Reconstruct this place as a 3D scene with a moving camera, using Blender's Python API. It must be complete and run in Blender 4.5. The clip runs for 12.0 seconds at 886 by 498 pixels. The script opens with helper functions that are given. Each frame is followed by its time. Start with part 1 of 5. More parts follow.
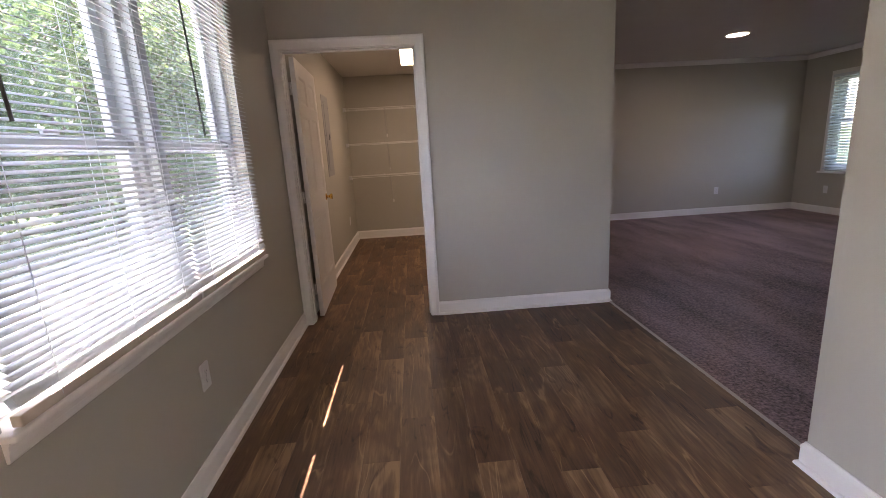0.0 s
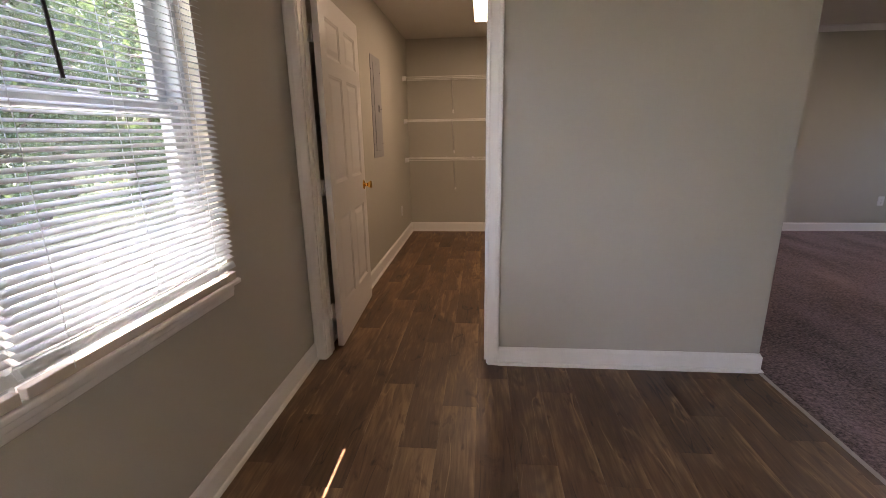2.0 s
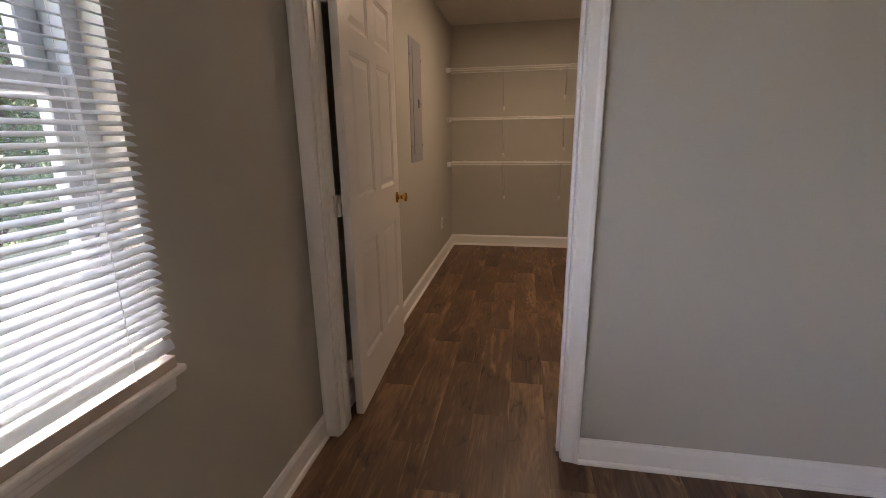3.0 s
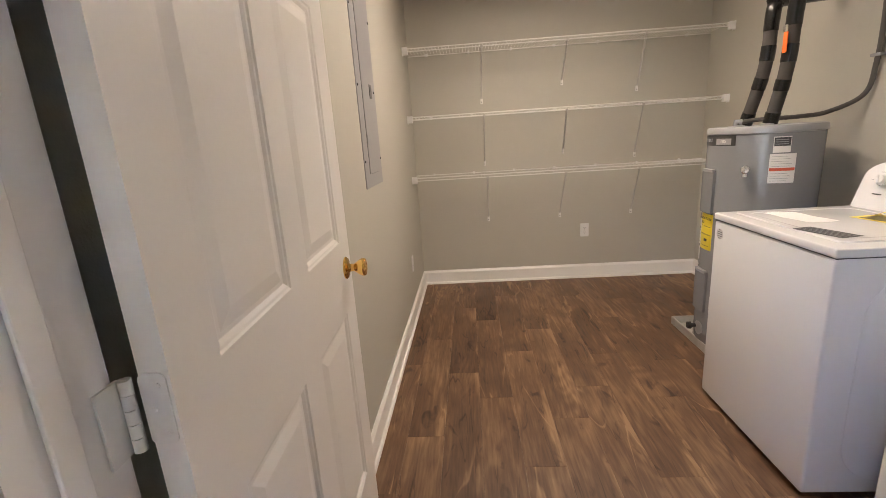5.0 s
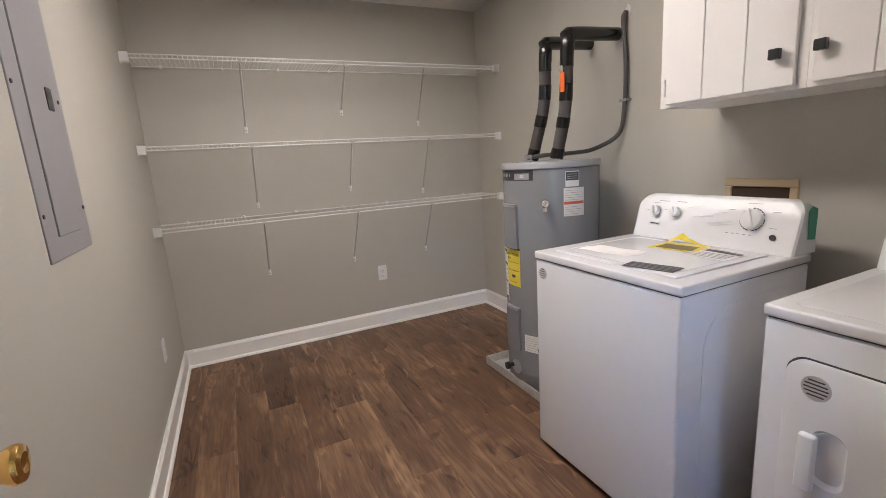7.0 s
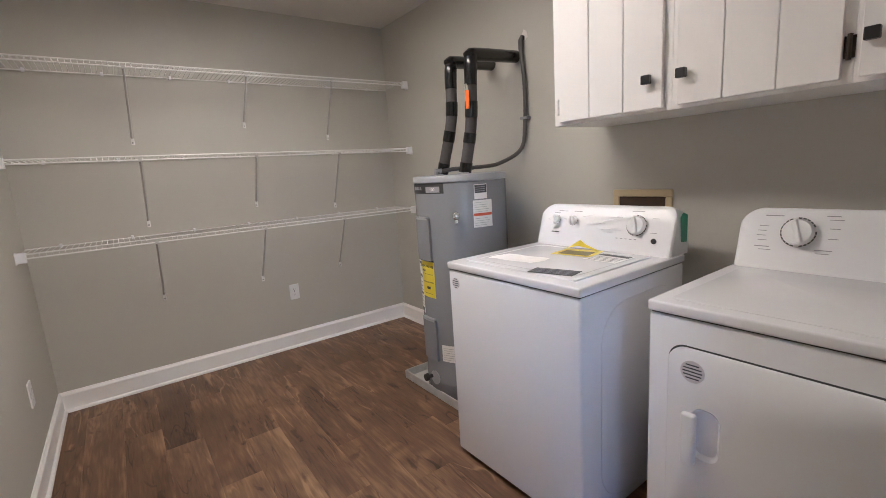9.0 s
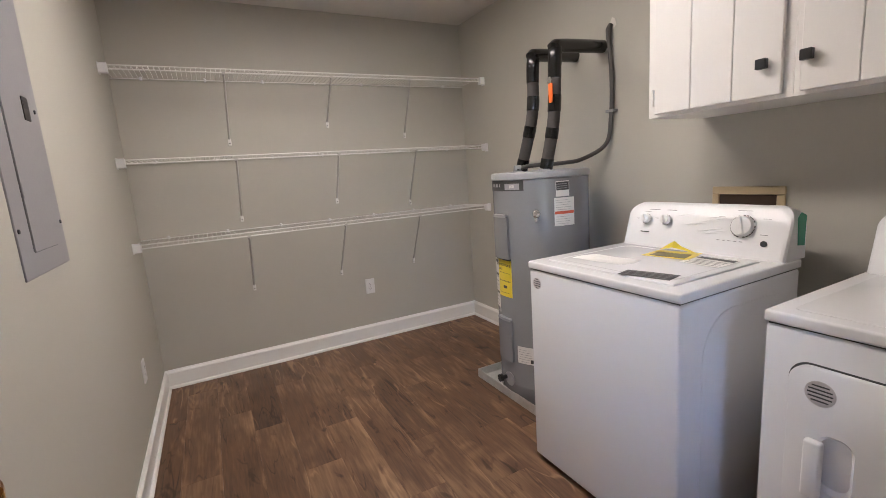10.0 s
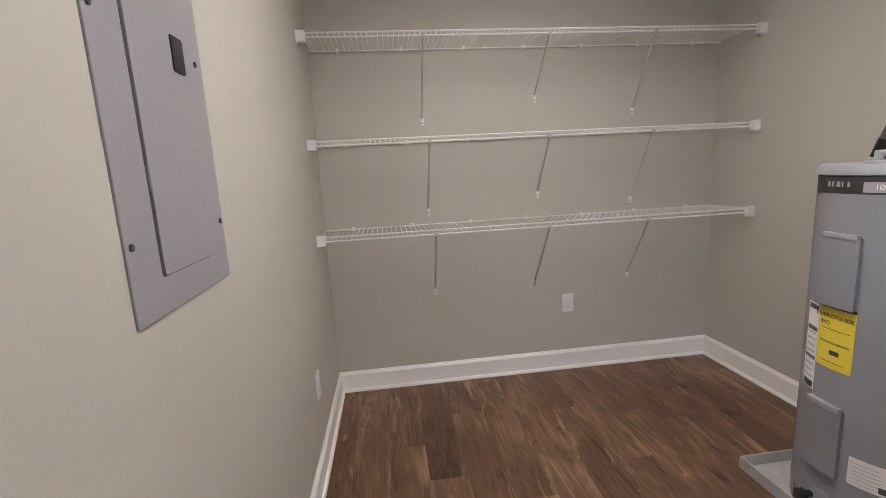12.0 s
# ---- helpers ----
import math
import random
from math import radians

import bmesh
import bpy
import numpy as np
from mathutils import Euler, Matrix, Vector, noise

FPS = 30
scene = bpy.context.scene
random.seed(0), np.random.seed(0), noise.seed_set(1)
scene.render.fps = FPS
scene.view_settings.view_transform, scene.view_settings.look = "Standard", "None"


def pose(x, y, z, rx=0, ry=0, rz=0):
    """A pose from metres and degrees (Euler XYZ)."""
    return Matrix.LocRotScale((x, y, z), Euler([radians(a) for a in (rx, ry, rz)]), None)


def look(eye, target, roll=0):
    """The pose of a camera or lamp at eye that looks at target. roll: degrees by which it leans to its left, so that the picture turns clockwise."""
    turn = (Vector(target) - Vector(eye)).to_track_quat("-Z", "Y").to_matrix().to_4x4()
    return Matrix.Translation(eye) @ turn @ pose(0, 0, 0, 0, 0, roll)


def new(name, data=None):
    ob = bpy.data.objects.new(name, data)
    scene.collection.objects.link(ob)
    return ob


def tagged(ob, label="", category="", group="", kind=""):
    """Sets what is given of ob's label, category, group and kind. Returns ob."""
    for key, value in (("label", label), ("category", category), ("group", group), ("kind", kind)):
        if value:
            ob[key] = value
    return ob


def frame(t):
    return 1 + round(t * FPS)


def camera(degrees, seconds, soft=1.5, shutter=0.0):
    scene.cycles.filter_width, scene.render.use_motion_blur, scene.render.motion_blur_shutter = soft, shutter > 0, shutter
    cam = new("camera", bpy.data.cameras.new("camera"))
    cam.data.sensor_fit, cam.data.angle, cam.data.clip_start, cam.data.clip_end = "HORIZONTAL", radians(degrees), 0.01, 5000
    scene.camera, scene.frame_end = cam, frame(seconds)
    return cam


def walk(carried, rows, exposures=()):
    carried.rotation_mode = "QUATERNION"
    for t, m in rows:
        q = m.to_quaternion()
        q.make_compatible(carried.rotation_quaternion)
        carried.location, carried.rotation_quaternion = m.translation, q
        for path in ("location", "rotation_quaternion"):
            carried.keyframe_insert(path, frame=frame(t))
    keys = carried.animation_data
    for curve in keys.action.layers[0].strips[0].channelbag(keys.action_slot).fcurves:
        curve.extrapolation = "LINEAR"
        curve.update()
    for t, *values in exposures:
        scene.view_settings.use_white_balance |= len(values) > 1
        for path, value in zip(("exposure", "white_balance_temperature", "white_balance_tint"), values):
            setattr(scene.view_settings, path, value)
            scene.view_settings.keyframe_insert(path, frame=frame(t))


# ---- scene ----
cam = camera(90.1, 12.0, soft=0.75)
PATH = [
    (0, (0.229, 0.273, 1.309), (0.343, 2.221, 0.87), -3.3),
    (0.5, (0.24, 0.473, 1.3), (0.184, 2.415, 0.825), -3.7),
    (1, (0.238, 0.739, 1.297), (0.135, 2.668, 0.779), -4.0),
    (1.5, (0.268, 1.025, 1.289), (0.109, 2.952, 0.776), -1.3),
    (2, (0.279, 1.352, 1.293), (0.1, 3.279, 0.786), -0.9),
    (2.5, (0.21, 1.725, 1.286), (0.015, 3.654, 0.796), -1.5),
    (3, (0.12, 2.086, 1.281), (-0.225, 3.992, 0.783), -0.8),
    (3.2, (0.064, 2.219, 1.287), (-0.27, 4.128, 0.794), -1.0),
    (4.8, (-0.229, 3.272, 1.287), (-0.382, 5.206, 0.799), -3.6),
    (5, (-0.238, 3.390, 1.279), (-0.374, 5.327, 0.798), -3.8),
    (5.5, (-0.234, 3.629, 1.293), (-0.383, 5.568, 0.827), -3.2),
    (6, (-0.268, 3.837, 1.296), (-0.167, 5.791, 0.883), -4.5),
    (6.5, (-0.292, 3.934, 1.284), (0.185, 5.838, 0.901), -4.1),
    (7, (-0.265, 3.925, 1.28), (0.565, 5.702, 0.887), -3.7),
    (7.5, (-0.264, 3.887, 1.282), (0.812, 5.531, 0.906), -3.2),
    (7.7, (-0.253, 3.873, 1.281), (0.9, 5.465, 0.907), -3.4),
    (9.3, (-0.256, 3.928, 1.27), (0.898, 5.525, 0.928), -3.9),
    (9.5, (-0.269, 3.941, 1.275), (0.799, 5.596, 0.93), -4.3),
    (10, (-0.289, 3.966, 1.272), (0.616, 5.716, 0.93), -4.1),
    (10.5, (-0.296, 4.015, 1.266), (0.511, 5.812, 0.919), -4.0),
    (11, (-0.278, 4.189, 1.275), (0.335, 6.059, 0.915), -4.1),
    (11.5, (-0.282, 4.42, 1.283), (0.029, 6.363, 0.926), -3.5),
    (12, (-0.327, 4.682, 1.288), (-0.099, 6.638, 0.939), -3.1),
]
EXPOSURES = [(0.0, 3.64, 7100, 31), (0.5, 3.47, 7200, 27), (1.0, 3.36, 7250, 26), (1.7, 3.52, 7650, 28), (2.5, 3.86, 7650, 29), (3.0, 3.44, 7350, 28), (3.3, 3.46, 7300, 27), (5.0, 4.82, 6000, 18), (5.5, 4.72, 5850, 18), (6.5, 4.68, 5380, 18), (7.5, 4.68, 5230, 18), (9.5, 4.68, 5180, 18), (10.5, 4.68, 5380, 18), (12.0, 4.74, 5150, 18)]
walk(cam, [(t, look(eye, target, roll)) for t, eye, target, roll in PATH], EXPOSURES)

# ---- world, sun and lamps ----
SUN_UP, SUN_FROM = 64.8, 189.0      # degrees above the horizon; bearing it shines from, anticlockwise from +x
world = bpy.data.worlds.new("sky")
scene.world = world
world.use_nodes = True
wn = world.node_tree.nodes
sky = wn.new("ShaderNodeTexSky")
sky.sky_type = "NISHITA"
sky.sun_disc = False
sky.sun_elevation = radians(SUN_UP)
sky.sun_rotation = radians(90.0 - SUN_FROM)
wn["Background"].inputs[1].default_value = 0.15
world.node_tree.links.new(sky.outputs[0], wn["Background"].inputs[0])
sun_data = bpy.data.lights.new("sun", "SUN")
sun_data.energy, sun_data.angle, sun_data.color = 5.0, radians(0.5), (1.0, 0.95, 0.87)
sun = new("sun", sun_data)
ce, se = math.cos(radians(SUN_UP)), math.sin(radians(SUN_UP))
sun.matrix_world = look((0, 0, 30), (-ce * math.cos(radians(SUN_FROM)), -ce * math.sin(radians(SUN_FROM)), 30 - se))
LAUNDRY_LAMP, RECESSED_LAMP = 1.53, 7.4   # emission of the two kinds of fitting


# ---- materials ----
def material(name, colour, rough=0.5, metal=0.0, vary=0.06, scale=6.0, bump=0.0, fine=120.0, coat=0.0, spec=0.5, even=False):
    """Plain painted or moulded surface: two scales of tone and roughness, fine relief."""
    m = bpy.data.materials.new(name)
    m.use_nodes = True
    nt = m.node_tree
    b = nt.nodes["Principled BSDF"]
    pos = nt.nodes.new("ShaderNodeNewGeometry")
    big, small = nt.nodes.new("ShaderNodeTexNoise"), nt.nodes.new("ShaderNodeTexNoise")
    big.inputs["Scale"].default_value, small.inputs["Scale"].default_value = scale, fine
    big.inputs["Detail"].default_value, small.inputs["Detail"].default_value = 4, 2
    for n in (big, small):
        nt.links.new(pos.outputs["Position"], n.inputs["Vector"])
    both = nt.nodes.new("ShaderNodeMix")
    both.inputs[0].default_value = 0.35
    nt.links.new(big.outputs["Fac"], both.inputs[2])
    nt.links.new(small.outputs["Fac"], both.inputs[3])
    ramp = nt.nodes.new("ShaderNodeMapRange")
    ramp.inputs[1].default_value, ramp.inputs[2].default_value = 0.25, 0.75
    ramp.inputs[3].default_value, ramp.inputs[4].default_value = 1 - vary, 1 + vary
    nt.links.new(both.outputs[0], ramp.inputs[0])
    tint = nt.nodes.new("ShaderNodeVectorMath")
    tint.operation = "SCALE"
    tint.inputs[0].default_value = colour
    nt.links.new(ramp.outputs[0], tint.inputs["Scale"])
    nt.links.new(tint.outputs[0], b.inputs["Base Color"])
    rr = nt.nodes.new("ShaderNodeMapRange")
    rr.inputs[3].default_value, rr.inputs[4].default_value = max(0.02, rough * 0.85), min(1.0, rough * 1.15)
    nt.links.new(big.outputs["Fac"], rr.inputs[0])
    if even:
        b.inputs["Roughness"].default_value = rough
    else:
        nt.links.new(rr.outputs[0], b.inputs["Roughness"])
    b.inputs["Metallic"].default_value = metal
    b.inputs["Specular IOR Level"].default_value = spec
    if coat:
        b.inputs["Coat Weight"].default_value, b.inputs["Coat Roughness"].default_value = coat, 0.12
    if bump:
        bn = nt.nodes.new("ShaderNodeBump")
        bn.inputs["Strength"].default_value, bn.inputs["Distance"].default_value = bump, 0.002
        nt.links.new(small.outputs["Fac"], bn.inputs["Height"])
        nt.links.new(bn.outputs[0], b.inputs["Normal"])
    return m


def glow(name, colour, strength):
    m = bpy.data.materials.new(name)
    m.use_nodes = True
    b = m.node_tree.nodes["Principled BSDF"]
    b.inputs["Base Color"].default_value = (0.8, 0.8, 0.8, 1)
    b.inputs["Emission Color"].default_value = (*colour, 1)
    b.inputs["Emission Strength"].default_value = strength
    return m


def vinyl_planks():
    """Printed wood-look vinyl: every plank its own tone, long grain, cathedral figure, knots, pale sapwood edge, satin wear layer."""
    m = bpy.data.materials.new("vinyl_planks")
    m.use_nodes = True
    nt = m.node_tree
    L, N = nt.links.new, nt.nodes.new
    b = nt.nodes["Principled BSDF"]
    geo, info, local = N("ShaderNodeNewGeometry"), N("ShaderNodeObjectInfo"), N("ShaderNodeTexCoord")
    seed = N("ShaderNodeVectorMath")
    seed.operation = "SCALE"
    seed.inputs[0].default_value = (7.3, 31.7, 13.1)
    L(info.outputs["Random"], seed.inputs["Scale"])
    move = N("ShaderNodeVectorMath")
    L(geo.outputs["Position"], move.inputs[0])
    L(seed.outputs[0], move.inputs[1])

    def noise_tex(stretch, scale, detail, dist=0.0):
        mp = N("ShaderNodeMapping")
        mp.inputs["Scale"].default_value = stretch
        L(move.outputs[0], mp.inputs[0])
        n = N("ShaderNodeTexNoise")
        n.inputs["Scale"].default_value, n.inputs["Detail"].default_value, n.inputs["Distortion"].default_value = scale, detail, dist
        L(mp.outputs[0], n.inputs["Vector"])
        return n.outputs["Fac"]

    def ranged(value, a, c, lo, hi, smooth=False):
        r = N("ShaderNodeMapRange")
        if smooth:
            r.interpolation_type = "SMOOTHSTEP"
        for k, q in zip((1, 2, 3, 4), (a, c, lo, hi)):
            r.inputs[k].default_value = q
        L(value, r.inputs[0])
        return r.outputs[0]

    def math_node(op, a, c):
        q = N("ShaderNodeMath")
        q.operation = op
        for k, v in enumerate((a, c)):
            if isinstance(v, (int, float)):
                q.inputs[k].default_value = v
            else:
                L(v, q.inputs[k])
        return q.outputs[0]

    grain = noise_tex((1, 0.07, 1), 110, 4, 0.3)
    streak = noise_tex((1, 0.09, 1), 34, 4, 0.5)
    cloud = noise_tex((1, 0.35, 1), 6.5, 3, 0.4)
    contour = noise_tex((1, 0.16, 1), 4.2, 1.5, 0.25)
    knots = noise_tex((1, 0.42, 1), 13, 4, 0.8)
    wobble = noise_tex((1, 0.5, 1), 6, 2)
    vein = noise_tex((1, 0.14, 1), 6.5, 2, 0.9)
    crack = noise_tex((1, 0.10, 1), 9.0, 3, 0.7)
    wave = math_node("SINE", math_node("MULTIPLY", contour, 120.0), 0.0)
    zone = ranged(cloud, 0.46, 0.62, 0.0, 1.0, True)
    value = math_node("ADD", ranged(grain, 0.3, 0.7, -0.11, 0.11), ranged(streak, 0.3, 0.7, -0.11, 0.11))
    value = math_node("ADD", value, ranged(cloud, 0.3, 0.7, 0.34, 0.66))
    value = math_node("ADD", value, math_node("MULTIPLY", math_node("MULTIPLY", wave, zone), 0.075))
    value = math_node("ADD", value, ranged(info.outputs["Random"], 0, 1, -0.085, 0.085))
    split = N("ShaderNodeSeparateXYZ")
    L(local.outputs["Object"], split.inputs[0])
    # every plank runs from a darker end to a paler one, as printed
    slope = ranged(math_node("SINE", math_node("MULTIPLY", info.outputs["Random"], 47.0), 0.0), -1, 1, 0.05, 0.30)
    value = math_node("ADD", value, math_node("MULTIPLY", split.outputs[1], slope))
    # thin pale veins and thin dark checks that wander along the grain
    off = math_node("ABSOLUTE", math_node("SUBTRACT", vein, 0.5), 0.0)
    value = math_node("ADD", value, math_node("MULTIPLY", ranged(off, 0.0, 0.018, 0.36, 0.0, True), ranged(wobble, 0.45, 0.62, 0.0, 1.0, True)))
    off = math_node("ABSOLUTE", math_node("SUBTRACT", crack, 0.5), 0.0)
    value = math_node("SUBTRACT", value, math_node("MULTIPLY", ranged(off, 0.0, 0.014, 0.30, 0.0, True), ranged(cloud, 0.56, 0.42, 0.0, 1.0, True)))
    across = math_node("ADD", split.outputs[0], ranged(wobble, 0.3, 0.7, -0.035, 0.035))
    edge = math_node("MULTIPLY", ranged(across, 0.058, 0.088, 0.0, 0.34, True), ranged(streak, 0.35, 0.6, 0.3, 1.0))
    value = math_node("ADD", value, edge)
    value = math_node("SUBTRACT", value, ranged(knots, 0.63, 0.74, 0.0, 0.42))
    ramp = N("ShaderNodeValToRGB")
    r = ramp.color_ramp
    r.elements[0].position, r.elements[0].color = 0.0, (0.033, 0.0160, 0.0090, 1)
    r.elements[1].position, r.elements[1].color = 1.0, (0.350, 0.222, 0.122, 1)
    mid = r.elements.new(0.5)
    mid.color = (0.142, 0.0760, 0.0415, 1)
    L(value, ramp.inputs[0])
    L(ramp.outputs[0], b.inputs["Base Color"])
    L(ranged(streak, 0.3, 0.7, 0.40, 0.52), b.inputs["Roughness"])
    b.inputs["Specular IOR Level"].default_value = 0.55
    bump = N("ShaderNodeBump")
    bump.inputs["Strength"].default_value, bump.inputs["Distance"].default_value = 0.2, 0.001
    L(grain, bump.inputs["Height"])
    L(bump.outputs[0], b.inputs["Normal"])
    return m


def carpet_pile():
    """Cut-pile carpet: tufts, flecks, and the broad brushed strokes of a vacuum cleaner."""
    m = bpy.data.materials.new("carpet_pile")
    m.use_nodes = True
    nt = m.node_tree
    L, N = nt.links.new, nt.nodes.new
    b = nt.nodes["Principled BSDF"]
    geo = N("ShaderNodeNewGeometry")
    tuft, fleck, stroke = N("ShaderNodeTexNoise"), N("ShaderNodeTexNoise"), N("ShaderNodeTexNoise")
    mp = N("ShaderNodeMapping")
    mp.inputs["Rotation"].default_value = (0, 0, 0.6)
    mp.inputs["Scale"].default_value = (1, 0.25, 1)
    L(geo.outputs["Position"], mp.inputs[0])
    L(mp.outputs[0], stroke.inputs["Vector"])
    for n, s, d in ((tuft, 120, 3), (fleck, 62, 3), (stroke, 3.2, 3)):
        n.inputs["Scale"].default_value, n.inputs["Detail"].default_value = s, d
        if n is not stroke:
            L(geo.outputs["Position"], n.inputs["Vector"])
    a, c = N("ShaderNodeMix"), N("ShaderNodeMix")
    a.inputs[0].default_value, c.inputs[0].default_value = 0.6, 0.32
    L(tuft.outputs["Fac"], a.inputs[2])
    L(fleck.outputs["Fac"], a.inputs[3])
    L(a.outputs[0], c.inputs[2])
    L(stroke.outputs["Fac"], c.inputs[3])
    ramp = N("ShaderNodeValToRGB")
    r = ramp.color_ramp
    r.elements[0].position, r.elements[0].color = 0.39, (0.054, 0.034, 0.034, 1)
    r.elements[1].position, r.elements[1].color = 0.61, (0.41, 0.275, 0.275, 1)
    L(c.outputs[0], ramp.inputs[0])
    L(ramp.outputs[0], b.inputs["Base Color"])
    b.inputs["Roughness"].default_value = 0.95
    b.inputs["Specular IOR Level"].default_value = 0.1
    b.inputs["Sheen Weight"].default_value = 0.25
    bump = N("ShaderNodeBump")
    bump.inputs["Strength"].default_value, bump.inputs["Distance"].default_value = 0.9, 0.008
    L(a.outputs[0], bump.inputs["Height"])
    L(bump.outputs[0], b.inputs["Normal"])
    return m


def see_through(name, colour, amount, rough=0.5):
    """Thin sheet that lets part of the light through: blind slats, leaves."""
    m = material(name, colour, rough, vary=0.12, scale=3.0)
    nt = m.node_tree
    t, mix = nt.nodes.new("ShaderNodeBsdfTranslucent"), nt.nodes.new("ShaderNodeMixShader")
    t.inputs[0].default_value = (*colour, 1)
    mix.inputs[0].default_value = amount
    out = nt.nodes["Material Output"]
    nt.links.new(nt.nodes["Principled BSDF"].outputs[0], mix.inputs[1])
    nt.links.new(t.outputs[0], mix.inputs[2])
    nt.links.new(mix.outputs[0], out.inputs[0])
    return m


def clear_glass():
    m = bpy.data.materials.new("window_glass")
    m.use_nodes = True
    b = m.node_tree.nodes["Principled BSDF"]
    b.inputs["Base Color"].default_value = (0.92, 0.97, 0.99, 1)
    b.inputs["Transmission Weight"].default_value = 1.0
    b.inputs["Roughness"].default_value = 0.0
    b.inputs["IOR"].default_value = 1.05
    nt = m.node_tree
    # pale translucent mix paints glare haze over the view through the panes
    haze, mix, haze_noise = nt.nodes.new("ShaderNodeBsdfTranslucent"), nt.nodes.new("ShaderNodeMixShader"), nt.nodes.new("ShaderNodeTexNoise")
    amount, geo = nt.nodes.new("ShaderNodeMapRange"), nt.nodes.new("ShaderNodeNewGeometry")
    haze.inputs[0].default_value = (0.80, 0.90, 0.96, 1)
    haze_noise.inputs["Scale"].default_value, haze_noise.inputs["Detail"].default_value = 5.0, 5
    amount.inputs[3].default_value, amount.inputs[4].default_value = 0.012, 0.032
    nt.links.new(geo.outputs["Position"], haze_noise.inputs["Vector"])
    nt.links.new(haze_noise.outputs["Fac"], amount.inputs[0])
    nt.links.new(amount.outputs[0], mix.inputs[0])
    nt.links.new(b.outputs[0], mix.inputs[1])
    nt.links.new(haze.outputs[0], mix.inputs[2])
    nt.links.new(mix.outputs[0], nt.nodes["Material Output"].inputs[0])
    return m


PAINT = material("greige_wall_paint", (0.495, 0.478, 0.422), 0.62, vary=0.035, scale=2.5, bump=0.25, fine=260)
CEILING = material("ceiling_paint", (0.70, 0.67, 0.62), 0.8, vary=0.04, scale=3, bump=0.4, fine=180)
TRIM = material("white_trim_paint", (0.87, 0.86, 0.84), 0.34, vary=0.01, scale=5, even=True)
DOORWHITE = material("white_door_paint", (0.82, 0.80, 0.775), 0.36, vary=0.02, scale=4, bump=0.05, fine=140)
VINYL = vinyl_planks()
CARPET = carpet_pile()
UNDERLAY = material("brown_joint", (0.055, 0.033, 0.021), 0.7)
SLAT = see_through("blind_vinyl", (0.72, 0.765, 0.79), 0.24, 0.4)
RAIL = material("beige_rail_vinyl", (0.60, 0.535, 0.47), 0.45, vary=0.05)
# white frames toned grey-blue: their backlit shade is put into the colour
FRAMEWHITE = material("shaded_window_vinyl", (0.53, 0.57, 0.60), 0.35, vary=0.03)
GLASS = clear_glass()
ENAMEL = material("white_enamel", (0.77, 0.77, 0.785), 0.17, vary=0.012, scale=3, even=True)
CONSOLE = material("white_console_plastic", (0.77, 0.77, 0.785), 0.28, vary=0.012, scale=3, even=True)
WHITEPLASTIC = material("white_plastic", (0.78, 0.78, 0.78), 0.35, vary=0.02)
WIRE = material("white_coated_wire", (0.78, 0.77, 0.74), 0.35, vary=0.03)
BRACE = material("zinc_brace", (0.50, 0.485, 0.46), 0.4, vary=0.05)
STEELGREY = material("grey_enamelled_steel", (0.235, 0.24, 0.255), 0.17, vary=0.05, scale=4, even=True)
TANKCAP = material("tank_cap_grey", (0.30, 0.305, 0.32), 0.35, vary=0.05)
PANELGREY = material("panel_grey_paint", (0.295, 0.29, 0.305), 0.42, vary=0.06, scale=4, bump=0.1)
BLACKPLASTIC = material("black_plastic", (0.012, 0.012, 0.013), 0.35, vary=0.1)
DARKGREY = material("dark_grey_print", (0.05, 0.05, 0.055), 0.5, vary=0.1)
MIDGREY = material("grey_print", (0.30, 0.30, 0.31), 0.5, vary=0.1)
FOAM = material("grey_pipe_foam", (0.058, 0.053, 0.050), 0.85, vary=0.15, scale=30, bump=0.4)
TAPE = material("black_tape", (0.006, 0.006, 0.006), 0.25, vary=0.2, scale=30)
CONDUIT = material("grey_flexible_conduit", (0.075, 0.070, 0.066), 0.45, vary=0.1)
CHROME = material("chrome", (0.80, 0.80, 0.80), 0.15, metal=1.0, vary=0.05)
GALV = material("galvanised_steel", (0.56, 0.56, 0.54), 0.45, metal=0.45, vary=0.18, scale=18)
BRASS = material("polished_brass", (0.80, 0.50, 0.14), 0.13, metal=1.0, vary=0.06, scale=20)
YELLOW = material("yellow_label", (0.78, 0.62, 0.03), 0.45, vary=0.04)
PAPER = material("white_label_paper", (0.75, 0.74, 0.72), 0.5, vary=0.05)
STICKER = material("grey_sticker", (0.56, 0.53, 0.53), 0.5)
RED = material("red_print", (0.62, 0.11, 0.05), 0.5)
ORANGE = material("orange_tag", (0.80, 0.16, 0.02), 0.4)
GREENTAPE = material("green_tape", (0.04, 0.27, 0.17), 0.45)
BEIGE = material("beige_plastic", (0.56, 0.45, 0.27), 0.5)
STRIP = material("worn_metal_strip", (0.52, 0.47, 0.43), 0.4, metal=0.5)
HINGE = material("painted_hinge", (0.80, 0.79, 0.77), 0.35, metal=0.1)
OUTLETDARK = material("socket_slot", (0.03, 0.03, 0.03), 0.6)
LENS = glow("lamp_lens", (1.0, 0.815, 0.575), LAUNDRY_LAMP)
DISC = glow("recessed_lens", (1.0, 0.88, 0.74), RECESSED_LAMP)
BARK = material("bark", (0.11, 0.085, 0.065), 0.9, vary=0.3, scale=9, bump=0.8, fine=60)
LEAF = see_through("leaf", (0.075, 0.122, 0.046), 0.5, 0.5)
LEAFPALE = see_through("pale_leaf", (0.098, 0.140, 0.062), 0.5, 0.5)
